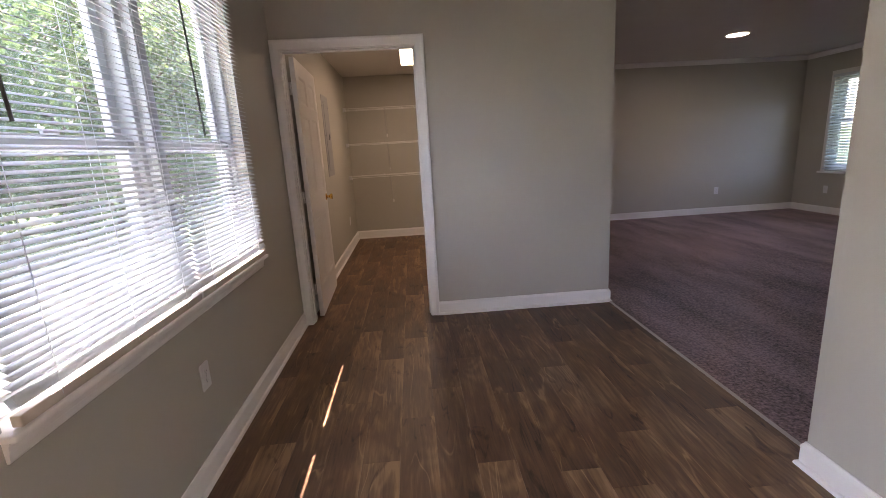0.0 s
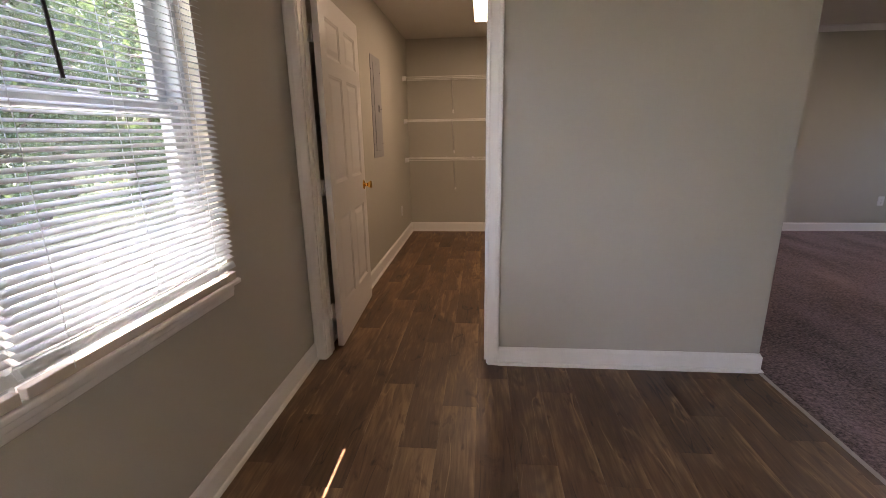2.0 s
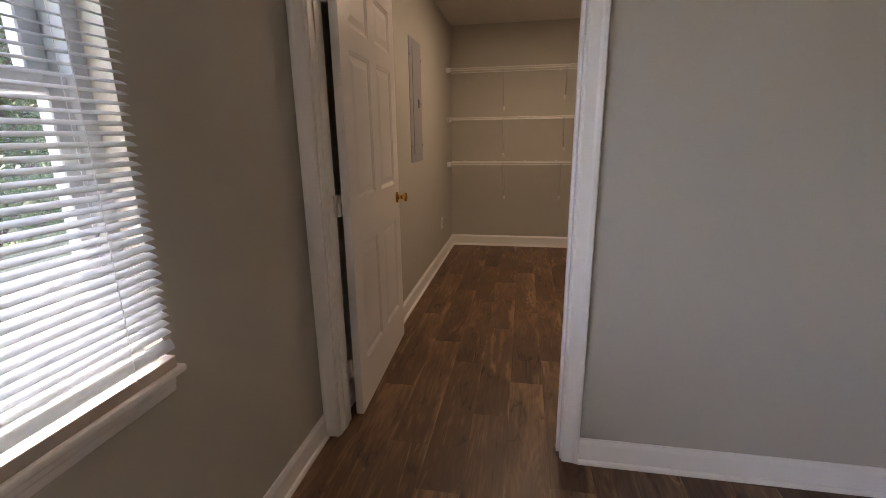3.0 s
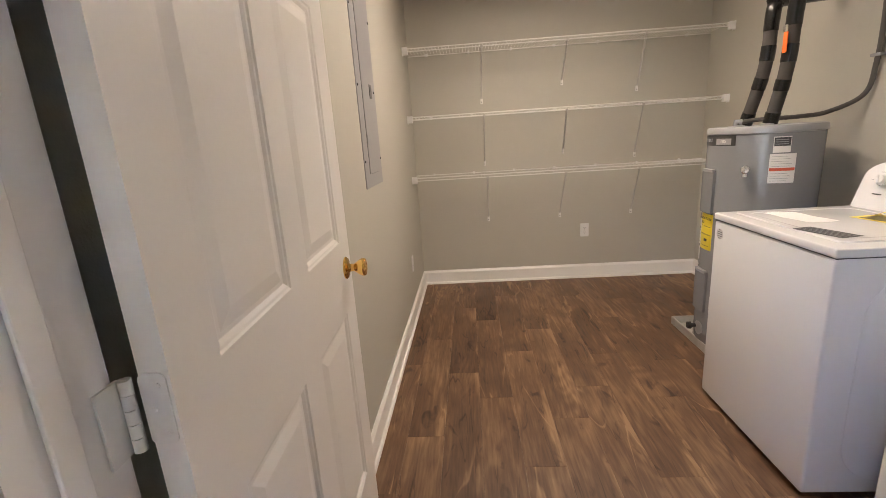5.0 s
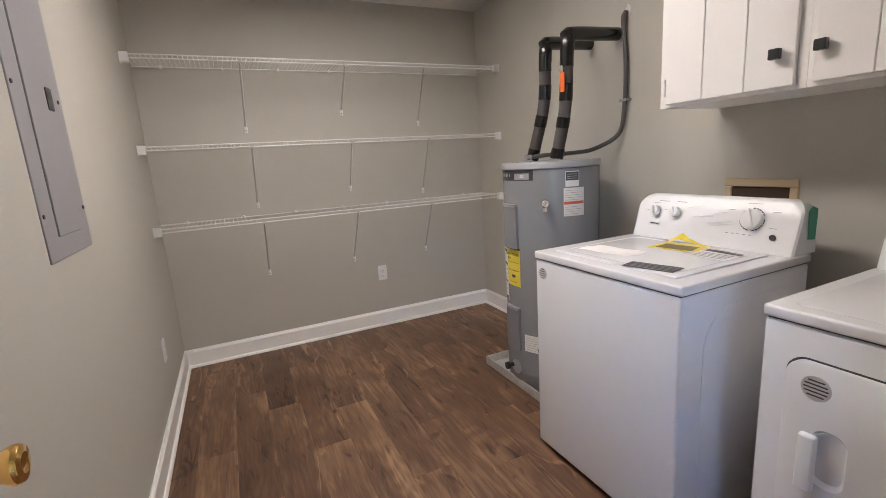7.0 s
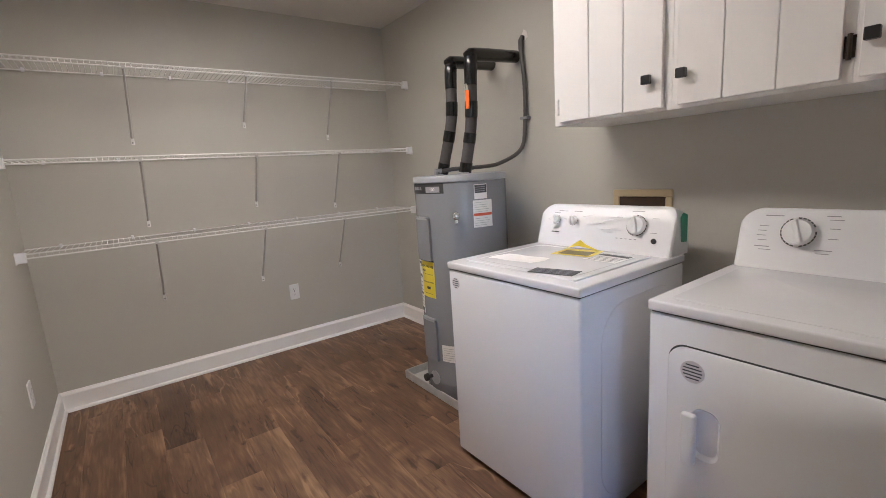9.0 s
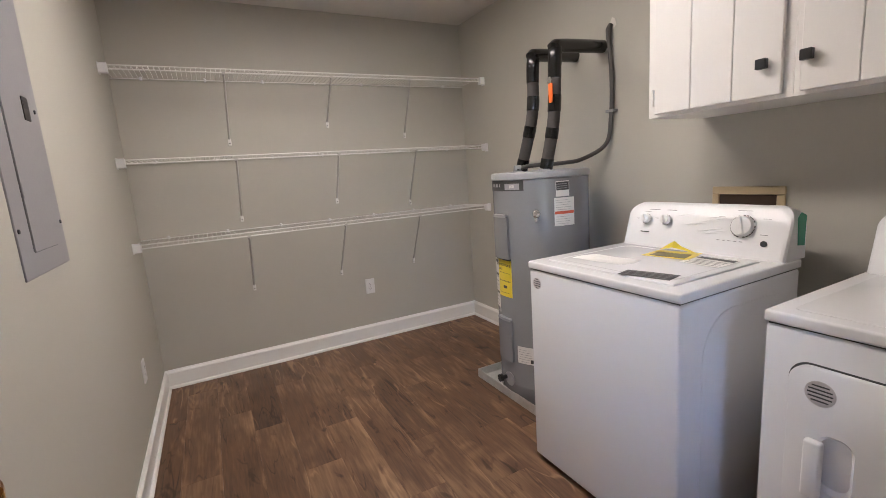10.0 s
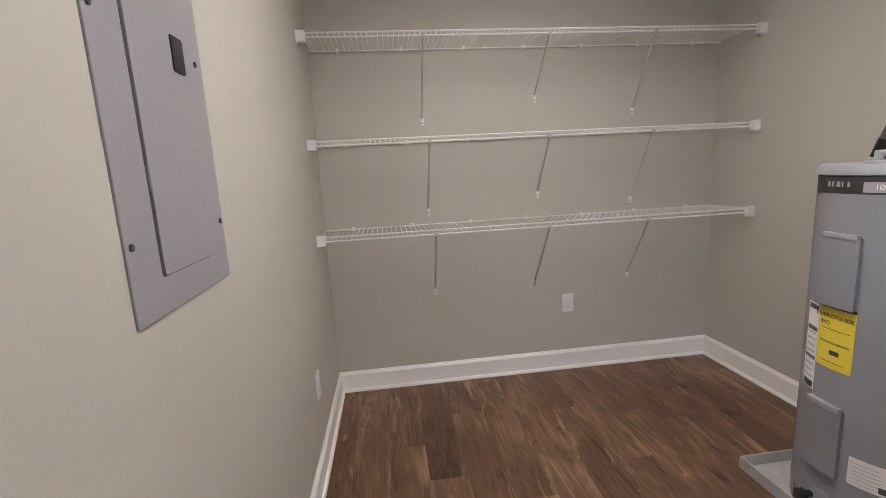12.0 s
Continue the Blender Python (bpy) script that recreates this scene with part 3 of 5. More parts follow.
APRON = [(0, 0), (0.006, 0), (0.009, 0.008), (0.010, 0.030), (0.013, 0.036), (0.013, 0.058), (0.017, 0.066), (0.017, 0.0755), (0, 0.0755)]
part("apron", prism(bmesh.new(), APRON, lambda u, v, d: (WX + u, d, 0.684 + v * 0.708), WY0 - 0.01, WY1 + 0.005), TRIM, stool)


def blind(y0, y1, wand_y):
    """Horizontal blind hung before the wall: head rail, slats, bottom rail, ladder cords, tilt wand."""
    b = thing("window_blind", (WX + 0.03, (y0 + y1) / 2, WZ0), "white horizontal vinyl blind lowered with open slats", "blind", "window blinds")
    cx, top = WX + 0.026, 2.197
    part("head_rail", boxes((cx - 0.018, cx + 0.018, y0, y1, top - 0.028, top), bevel=0.003), SLAT, b)
    sm = bmesh.new()
    tilt = radians(21)
    rows = []
    for k in range(6):
        q = -1 + 2 * k / 5
        sag = 0.0016 * (1 - q * q)
        x, z = 0.0125 * q, sag
        rows.append((x * math.cos(tilt) + z * math.sin(tilt), z * math.cos(tilt) - x * math.sin(tilt)))
    half = (y1 - y0) / 2 - 0.004
    prof = [(x, z + 0.0005) for x, z in rows] + [(x, z - 0.0005) for x, z in rows[::-1]]
    prism(sm, prof, lambda u, v, d: (u, d, v), -half, half)
    mesh = finish(sm, "slat", SLAT)
    n, z0, pitch = 66, 0.853, 0.01997
    r = random.Random(int(y0 * 100))
    for k in range(n):
        s = new("slat", mesh)
        s.parent = b
        s.matrix_parent_inverse = b.matrix_basis.inverted()
        s.matrix_basis = pose(cx + r.uniform(-0.001, 0.001), (y0 + y1) / 2 + r.uniform(-0.002, 0.002), z0 + k * pitch, r.uniform(-0.12, 0.12), r.uniform(-2.2, 2.2), 0)
    part("bottom_rail", boxes((cx - 0.012, cx + 0.0125, y0 + 0.004, y1 - 0.004, 0.7605, 0.7895), bevel=0.003), RAIL, b, "beige bottom rail")
    for dx, sz, turn in ((0.009, 0.820, 43.5), (-0.009, 0.815, 43.5)):      # the lowest two hang slack and steep
        s = new("slat", mesh)
        s.parent = b
        s.matrix_parent_inverse = b.matrix_basis.inverted()
        s.matrix_basis = pose(cx + dx, (y0 + y1) / 2, sz, 0, turn, 0)
    for f in (0.14, 0.5, 0.86):
        yy = y0 + (y1 - y0) * f
        for xx in (cx - 0.014, cx + 0.014):
            part("ladder_cord", tube(bmesh.new(), [(xx, yy, 0.775), (xx, yy, top - 0.04)], 0.0011, 5), SLAT, b)
    part("tilt_wand", tube(bmesh.new(), [(cx + 0.024, wand_y - 0.04, top - 0.03), (cx + 0.025, wand_y, 1.425)], [0.0042, 0.0045], 8), material("smoked_wand", (0.06, 0.065, 0.06), 0.25), b, "smoky grey tilt wand", True)
    return b


blind(WY0 + 0.005, MID - 0.003, 1.37)
blind(MID + 0.003, WY1 - 0.006, 2.325)

# glazing out of view, added to brighten the hall from behind
added_glazing = thing("added_opening", (WX, (PY0 + PY1) / 2, 0), "unseen white framed glazed opening, added to bring daylight into the hall", "patio door", kind="structure")
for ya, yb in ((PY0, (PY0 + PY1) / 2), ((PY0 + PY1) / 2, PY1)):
    lf = part("opening_leaf", boxes((WX - 0.10, WX - 0.06, ya, ya + 0.07, 0.02, PZ1), (WX - 0.10, WX - 0.06, yb - 0.07, yb, 0.02, PZ1), (WX - 0.10, WX - 0.06, ya + 0.07, yb - 0.07, 0.02, 0.12), (WX - 0.10, WX - 0.06, ya + 0.07, yb - 0.07, PZ1 - 0.08, PZ1)), FRAMEWHITE, added_glazing)
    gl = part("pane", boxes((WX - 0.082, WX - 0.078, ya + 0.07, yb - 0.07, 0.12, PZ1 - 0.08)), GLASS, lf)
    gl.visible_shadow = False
part("sill", boxes((WX - T, WX, PY0, PY1, -0.05, 0.02)), FRAMEWHITE, added_glazing)

# window of the carpeted room
sash_window("window_3", FY0, FY1, FZ0, FZ1, FARX, 1, "white vinyl double-hung window with a lowered blind")
fb = thing("window_blind", (FARX - 0.03, (FY0 + FY1) / 2, FZ0), "white horizontal vinyl blind lowered over a far window", "blind", "window blinds")
part("head_rail", boxes((FARX - 0.05, FARX - 0.002, FY0, FY1, FZ1 - 0.04, FZ1), bevel=0.003), SLAT, fb)
fm = finish(prism(bmesh.new(), [(-0.024, -0.014), (0.024, 0.012), (0.024, 0.014), (-0.024, -0.012)], lambda u, v, d: (u, d, v), FY0 + 0.005, FY1 - 0.005), "slat", SLAT)
for k in range(32):
    s = new("slat", fm)
    s.parent = fb
    s.matrix_parent_inverse = fb.matrix_basis.inverted()
    s.matrix_basis = pose(FARX - 0.028, 0, FZ0 + 0.06 + k * 0.0405)
part("bottom_rail", boxes((FARX - 0.05, FARX - 0.005, FY0, FY1, FZ0 + 0.01, FZ0 + 0.03), bevel=0.004), SLAT, fb)
structure("window_trim", boxes((FARX - 0.012, FARX - 0.001, FY0 - 0.06, FY0, FZ0 - 0.02, FZ1 + 0.06), (FARX - 0.012, FARX - 0.001, FY1, FY1 + 0.06, FZ0 - 0.02, FZ1 + 0.06),
                              (FARX - 0.012, FARX - 0.001, FY0, FY1, FZ1, FZ1 + 0.06), (FARX - 0.06, FARX - 0.001, FY0 - 0.07, FY1 + 0.07, FZ0 - 0.045, FZ0 - 0.02)), TRIM, "white window trim", "trim")

# ---- lamps ----
lamp = thing("ceiling_light", (0.315, 5.63, CZ), "white wraparound ceiling light, lit", "ceiling light")
LX0, LX1, LY0, LY1 = 0.185, 0.445, 5.04, 6.22
bm = boxes((LX0 + 0.02, LX1 - 0.02, LY0 + 0.012, LY1 - 0.012, CZ - 0.028, CZ - 0.001), (LX0 - 0.003, LX1 + 0.003, LY0 - 0.006, LY0 + 0.012, CZ - 0.062, CZ - 0.001),
           (LX0 - 0.003, LX1 + 0.003, LY1 - 0.012, LY1 + 0.006, CZ - 0.062, CZ - 0.001),
           (LX0 - 0.004, LX0 - 0.0005, LY0 + 0.012, LY1 - 0.012, CZ - 0.050, CZ - 0.001), (LX1 + 0.0005, LX1 + 0.004, LY0 + 0.012, LY1 - 0.012, CZ - 0.050, CZ - 0.001))
part("housing", bm, WHITEPLASTIC, lamp)
part("diffuser", prism(bmesh.new(), [(LX0, CZ - 0.030), (LX0 + 0.004, CZ - 0.048), (LX0 + 0.02, CZ - 0.060), (LX1 - 0.02, CZ - 0.060), (LX1 - 0.004, CZ - 0.048), (LX1, CZ - 0.030)],
                       lambda u, v, d: (u, d, v), LY0 + 0.0125, LY1 - 0.0125), LENS, lamp, "glowing white diffuser")
can = thing("recessed_light", (4.14, 5.62, HZ), "round recessed ceiling light, lit", "ceiling light")
part("trim_ring", lathe(bmesh.new(), [(0.13, -0.001), (0.128, -0.006), (0.112, -0.009), (0.108, -0.001)], (4.14, 5.62, HZ), "z", 40), WHITEPLASTIC, can, "", True)
part("lens", lathe(bmesh.new(), [(0.106, -0.001), (0.104, -0.0075)], (4.14, 5.62, HZ), "z", 40), DISC, can, "glowing round lens")
hatch = thing("ceiling_hatch", (1.25, 6.4, CZ), "white painted access panel in the ceiling", "access panel")
part("panel", boxes((1.02, 1.48, 6.16, 6.70, CZ - 0.009, CZ - 0.001), bevel=0.003), CEILING, hatch)


# ---- electrical panel ----
ep = thing("breaker_panel", (LX, 5.517, 1.52), "grey flush electrical panel with a closed cover", "electrical panel")
part("cover", prism(bmesh.new(), rounded(5.331, 5.703, 1.084, 1.962, 0.004, 2), lambda u, v, d: (LX + d, u, v), 0.0, 0.004, 0.002), PANELGREY, ep)
pd = part("panel_door", prism(bmesh.new(), rounded(5.425, 5.623, 1.145, 1.90, 0.006, 3), lambda u, v, d: (LX + d, u, v), 0.0040, 0.0062, 0.0012), PANELGREY, ep)
# dark plate behind the door paints the shade of its gap
part("gap_shade", prism(bmesh.new(), rounded(5.4180, 5.6242, 1.1438, 1.9015, 0.006, 3), lambda u, v, d: (LX + d, u, v), 0.003, 0.0045), DARKGREY, ep)
part("latch", prism(bmesh.new(), rounded(5.565, 5.612, 1.488, 1.551, 0.005, 3), lambda u, v, d: (LX + d, u, v), 0.0060, 0.0085, 0.001), BLACKPLASTIC, pd, "black recessed latch")
part("latch_mark", boxes((LX + 0.0085, LX + 0.009, 5.571, 5.606, 1.519, 1.539)), DARKGREY, pd)
for yy, zz in ((5.346, 1.204), (5.346, 1.527), (5.336, 1.84), (5.686, 1.207), (5.669, 1.522), (5.686, 1.84)):
    part("screw", lathe(bmesh.new(), [(0.006, 0.0035), (0.0055, 0.0065), (0.003, 0.0075)], (LX, yy, zz), "x", 12), DARKGREY, ep, "", True)
for zz in (1.30, 1.76):
    part("hinge_pin", lathe(bmesh.new(), [(0.003, zz - 0.02), (0.003, zz + 0.02)], (LX + 0.006, 5.4220, 0), "z", 8), MIDGREY, ep, "", True)


# ---- wire shelves ----
def wire_shelf(z, feet):
    """Ventilated shelf: deck wires on three rods, a two-rod front lip, braces to the wall, end brackets, wall clips."""
    y0, y1, x0, x1 = 6.922, BY - 0.012, LX + 0.006, RX0 - 0.006
    s = thing("wire_shelf", (0.48, 7.07, z), "white coated wire shelf with diagonal braces, empty", "shelf", "wire shelves")
    for nm, yy, zz, r in (("front_rod", y0, z, 0.0040), ("lip_rod", y0 - 0.003, z - 0.021, 0.0038), ("back_rod", y1, z - 0.004, 0.0034)):
        part(nm, tube(bmesh.new(), [(x0, yy, zz), (x1, yy, zz)], r, 8), WIRE, s, "", True)
    verts, faces = [], []
    for i, (yy, zz) in enumerate(((y1, 0.001), (y0 + 0.004, 0.003), (y0 - 0.003, 0.001), (y0 - 0.005, -0.020))):
        wy, wz = (0, 0.0014) if i < 2 else (0.0014, 0)
        verts += [(-0.0014, yy, zz), (0, yy + wy, zz + wz), (0.0014, yy, zz), (0, yy - wy, zz - wz)]
    for i in range(3):
        for q in range(4):
            a, b = 4 * i + q, 4 * i + (q + 1) % 4
            faces.append((a, b, b + 4, a + 4))
    me = bpy.data.meshes.new("deck_wire")
    me.from_pydata(verts, [], faces)
    me.materials.append(WIRE)
    for k in range(int((x1 - x0) / 0.0254)):
        dw = new("deck_wire", me)
        dw.parent = s
        dw.matrix_parent_inverse = s.matrix_basis.inverted()
        dw.matrix_basis = pose(x0 + 0.012 + k * 0.0254, 0, z)
    for fx, tx, fz in ((a + 0.013, b + 0.013, c) for a, b, c in feet):
        bm = bmesh.new()
        tube(bm, [(tx, y0 + 0.002, z - 0.026), (fx, BY - 0.010, fz + 0.012)], 0.0060, 6)
        box(bm, tx - 0.009, tx + 0.009, y0 - 0.007, y0 + 0.008, z - 0.030, z - 0.014)
        br = part("brace", bm, BRACE, s)
        part("foot_plate", box(bmesh.new(), fx - 0.010, fx + 0.010, BY - 0.007, BY - 0.0005, fz - 0.030, fz + 0.012, 0.002, 1), WIRE, br, "white foot plate")
        part("screw", lathe(bmesh.new(), [(0.0042, -0.007), (0.0038, -0.0088)], (fx, BY, fz - 0.016), "y", 8), OUTLETDARK, br, "dark screw head")
    for x, sg in ((LX, 1), (RX0, -1)):
        bm = bmesh.new()
        box(bm, min(x, x + sg * 0.042), max(x, x + sg * 0.042), y0 - 0.016, y0 + 0.016, z - 0.042, z + 0.010, 0.004, 2)
        box(bm, min(x + sg * 0.0005, x + sg * 0.006), max(x + sg * 0.0005, x + sg * 0.006), y0 - 0.018, y0 + 0.022, z - 0.048, z + 0.013, 0.002, 1)
        part("end_bracket", bm, WHITEPLASTIC, s, "white plastic end bracket")
    for k in range(7):
        xx = x0 + 0.15 + k * 0.34
        part("wall_clip", boxes((xx - 0.007, xx + 0.007, BY - 0.018, BY - 0.0005, z - 0.013, z + 0.009), bevel=0.002), WHITEPLASTIC, s)
    return s


wire_shelf(1.946, ((-0.122, -0.118, 1.57), (0.530, 0.508, 1.672), (1.125, 1.066, 1.585)))
wire_shelf(1.455, ((-0.116, -0.117, 1.067), (0.540, 0.503, 1.128), (1.126, 1.066, 1.064)))
wire_shelf(0.989, ((-0.102, -0.109, 0.585), (0.514, 0.50, 0.588), (1.114, 1.058, 0.588)))

# ---- water heater in its drain pan ----
HX, HY, HR, H0 = 1.30, 5.69, 0.252, 0.03
dp = thing("drain_pan", (1.35, 5.73, 0), "square galvanised drain pan under the water heater", "drain pan")
bm = bmesh.new()
P = (1.05, 1.625, 5.42, 6.02)
box(bm, P[0] + 0.01, P[1] - 0.01, P[2] + 0.01, P[3] - 0.01, 0.002, 0.008)
for r in ((P[0], P[0] + 0.008, P[2], P[3]), (P[1] - 0.008, P[1], P[2], P[3]), (P[0] + 0.008, P[1] - 0.008, P[2], P[2] + 0.008), (P[0] + 0.008, P[1] - 0.008, P[3] - 0.008, P[3])):
    box(bm, *r, 0.002, 0.055, 0.002, 1)
part("pan", bm, GALV, dp)

wh = thing("water_heater", (HX, HY, H0), "grey electric water heater with labels, standing in a drain pan", "water heater")
part("tank", lathe(bmesh.new(), [(HR - 0.012, H0 - 0.02), (HR, H0), (HR, 0.10), (HR + 0.0015, 0.105), (HR, 0.11), (HR, 1.205), (HR - 0.004, 1.208)], (HX, HY, 0), "z", 72), STEELGREY, wh, "", True)
part("top_cap", lathe(bmesh.new(), [(HR - 0.004, 1.206), (HR + 0.005, 1.210), (HR + 0.005, 1.234), (HR + 0.001, 1.241), (HR - 0.012, 1.244), (HR - 0.02, 1.240)], (HX, HY, 0), "z", 72), TANKCAP, wh, "lighter grey rim cap", True)


def wrap(name, a0, a1, z0, z1, thick, mat, parent, label="", r=HR, lift=0.0, n=10):
    """A plate bent round the tank between two bearings (degrees)."""
    bm = bmesh.new()
    g = []
    for rr in (r + lift, r + lift + thick):
        g.append([[bm.verts.new((HX + rr * math.cos(radians(a0 + (a1 - a0) * k / n)), HY + rr * math.sin(radians(a0 + (a1 - a0) * k / n)), z)) for z in (z0, z1)] for k in range(n + 1)])
    for k in range(n):
        bm.faces.new((g[1][k][0], g[1][k + 1][0], g[1][k + 1][1], g[1][k][1]))
        bm.faces.new((g[0][k][0], g[0][k][1], g[0][k + 1][1], g[0][k + 1][0]))
        for q in (0, 1):
            bm.faces.new((g[0][k][q], g[0][k + 1][q], g[1][k + 1][q], g[1][k][q]))
    for k in (0, n):
        bm.faces.new((g[0][k][0], g[0][k][1], g[1][k][1], g[1][k][0]))
    return part(name, bm, mat, parent, label, True)


# HEATER DETAILS
band = wrap("brand_band", 140, 212, 1.154, 1.205, 0.0012, OUTLETDARK, wh, "dark grey band with a plain emblem")
for k, w in enumerate((2.6, 1.8, 3.0, 1.2, 1.6)):
    wrap("emblem", 160 + 4.2 * k, 160 + 4.2 * k + w, 1.174, 1.190, 0.0006, MIDGREY, band, "", lift=0.0012)
tag = wrap("tag", 187, 207, 1.160, 1.190, 0.0022, PANELGREY, band, "grey rounded tag reading 100")


def on_tank(a, z, lift):
    return pose(HX + (HR + lift) * math.cos(radians(a)), HY + (HR + lift) * math.sin(radians(a)), z, 90, 0, a + 90)


lettering("number", "100", 0.022, on_tank(197, 1.175, 0.0025), PAPER, tag)
for z0, z1 in ((0.802, 1.024), (0.238, 0.468)):
    ac = wrap("access_cover", 164, 190.5, z0, z1, 0.016, STEELGREY, wh, "grey raised access cover")
    wrap("cover_lip", 165.5, 189, z1 - 0.004, z1 + 0.010, 0.019, TANKCAP, ac, "bright folded lip")
wl = wrap("warning_label", 150, 164.5, 0.49, 0.788, 0.0008, PAPER, wh, "white warning label strip")
for zz, hh in ((0.775, 0.008), (0.70, 0.006), (0.60, 0.006), (0.505, 0.012)):
    wrap("print", 151, 163.5, zz - hh, zz + hh, 0.0004, DARKGREY, wl, "", lift=0.0008)
for k in range(9):
    wrap("print", 152, 162.5, 0.53 + 0.022 * k, 0.534 + 0.022 * k, 0.0004, MIDGREY, wl, "", lift=0.0008)
wrap("header_strip", 165, 191.5, 0.7925, 0.803, 0.0012, BLACKPLASTIC, wh, "black strip over the energy label")
eg = wrap("energy_label", 165, 191.5, 0.594, 0.792, 0.0010, YELLOW, wh, "yellow energy rating label")
lettering("heading", "ENERGYGUIDE", 0.0185, on_tank(178, 0.766, 0.0016), BLACKPLASTIC, eg)
lettering("number", "$423", 0.0170, on_tank(171, 0.742, 0.0016), DARKGREY, eg)
for zz, a0, a1 in ((0.722, 168, 189), (0.680, 167, 189.5), (0.676, 167, 189.5), (0.614, 169, 187)):
    wrap("print", a0, a1, zz, zz + 0.0018, 0.0004, DARKGREY, eg, "", lift=0.001)
wrap("print", 176, 183, 0.640, 0.655, 0.0004, DARKGREY, eg, "", lift=0.001)
l1 = wrap("upper_label", 247.4, 263.5, 1.116, 1.190, 0.0008, PAPER, wh, "white and black instruction label")
wrap("print", 248, 263, 1.146, 1.186, 0.0004, DARKGREY, l1, "", lift=0.0008)
for k in range(3):
    wrap("print", 249, 261, 1.154 + 0.010 * k, 1.157 + 0.010 * k, 0.0003, MIDGREY, l1, "", lift=0.0012)
l2 = wrap("lower_label", 245.3, 270, 0.972, 1.110, 0.0008, PAPER, wh, "white instruction label with a red bar")
wrap("print", 245.8, 269.5, 1.030, 1.044, 0.0004, RED, l2, "red bar", lift=0.0008)
for k in range(11):
    if k != 4:
        wrap("print", 247, 262 + (k * 7) % 5, 0.982 + 0.0115 * k, 0.9835 + 0.0115 * k, 0.0003, MIDGREY, l2, "", lift=0.0008)
l3 = wrap("rating_label", 196, 219.5, 0.242, 0.336, 0.0008, PAPER, wh, "white rating label")
for k in range(6):
    wrap("print", 198, 211 + (k * 5) % 6, 0.253 + 0.013 * k, 0.2545 + 0.013 * k, 0.0003, MIDGREY, l3, "", lift=0.0008)
wrap("print", 213, 218, 0.25, 0.27, 0.0003, DARKGREY, l3, "", lift=0.0008)
# relief valve
a = radians(226)
ox, oy = math.cos(a), math.sin(a)
vm = bmesh.new()
vx, vy = HX + (HR + 0.034) * ox, HY + (HR + 0.034) * oy
tube(vm, [(HX + HR * ox, HY + HR * oy, 1.041), (vx, vy, 1.041)], [0.015, 0.012], 14)
lathe(vm, [(0.004, 1.019), (0.013, 1.024), (0.018, 1.034), (0.0195, 1.043), (0.017, 1.053), (0.010, 1.061), (0.003, 1.064)], (vx, vy, 0), "z", 18)
tube(vm, [(vx, vy, 1.026), (vx, vy, 1.006)], [0.0105, 0.011], 12)
tube(vm, [(vx + 0.016 * ox, vy + 0.016 * oy, 1.060), (vx + 0.022 * ox, vy + 0.022 * oy, 1.028)], [0.004, 0.003], 8)
part("relief_valve", vm, CHROME, wh, "chrome relief valve", True)
a = radians(174)
ox, oy = math.cos(a), math.sin(a)
vm = bmesh.new()
tube(vm, [(HX + HR * ox, HY + HR * oy, 0.128), (HX + (HR + 0.030) * ox, HY + (HR + 0.030) * oy, 0.128), (HX + (HR + 0.032) * ox, HY + (HR + 0.032) * oy, 0.128), (HX + (HR + 0.05) * ox, HY + (HR + 0.05) * oy, 0.128)], [0.012, 0.012, 0.022, 0.020], 14)
part("drain_valve", vm, BLACKPLASTIC, wh, "black drain valve", True)
part("valve_plate", lathe(bmesh.new(), [(0.04, -0.012), (0.034, -0.002)], (HX - HR + 0.006, HY - 0.005, 0.128), "x", 20), TANKCAP, wh, "", True)
for cy_, cr_, cx_, ch_ in ((5.585, 0.034, 1.25, 0.012), (5.79, 0.034, 1.25, 0.012), (5.728, 0.04, 1.175, 0.0075)):
    part("pipe_collar", lathe(bmesh.new(), [(cr_, 1.238), (cr_, 1.238 + ch_), (cr_ - 0.006, 1.240 + ch_)], (cx_, cy_, 0), "z", 16), TANKCAP, wh, "", True)


def insulated_pipe(base, knee, top, end, tag_at=None):
    """Foam-sleeved pipe from the tank up and into the wall, bound with black tape."""
    p = thing("insulated_pipe", base, "grey foam-sleeved water pipe bound with black tape", "pipe", "water heater pipes")
    r = 0.030
    up = smooth_path([base, knee, top], 10)
    part("sleeve", tube(bmesh.new(), up, r, 16), FOAM, p, "", True)
    n = len(up)
    for a, b in ((0, 2), (6, 8), (11, 14), (17, 20)):
        part("tape_band", tube(bmesh.new(), up[a:b + 1], r + 0.0025, 16, True), TAPE, p, "black tape band", True)
    tp, ep_ = Vector(top), Vector(end)
    bend = [tp - Vector((0, 0, 0.02)), tp + Vector((0.002, -0.001, 0.025))] + [tp + (ep_ - tp).normalized() * s + Vector((0, 0, q)) for s, q in ((0.012, 0.05), (0.035, 0.066))] + [ep_]
    bend[-1].z = tp.z + 0.112
    part("elbow", tube(bmesh.new(), smooth_path(bend, 5), r + 0.003, 16), TAPE, p, "black taped elbow", True)
    if tag_at:
        tm = bmesh.new()
        prism(tm, rounded(-0.013, 0.013, -0.045, 0.045, 0.006, 3), lambda u, v, d: (tag_at[0] - 0.035 - d, tag_at[1] - 0.008 + u, tag_at[2] + v), 0.0, 0.004)
        part("tag", tm, ORANGE, p, "orange hanging tag")
        part("clip", boxes((tag_at[0] - 0.042, tag_at[0] - 0.032, tag_at[1] - 0.008, tag_at[1] + 0.008, tag_at[2] + 0.045, tag_at[2] + 0.075)), CHROME, p, "bright clip")
    return p


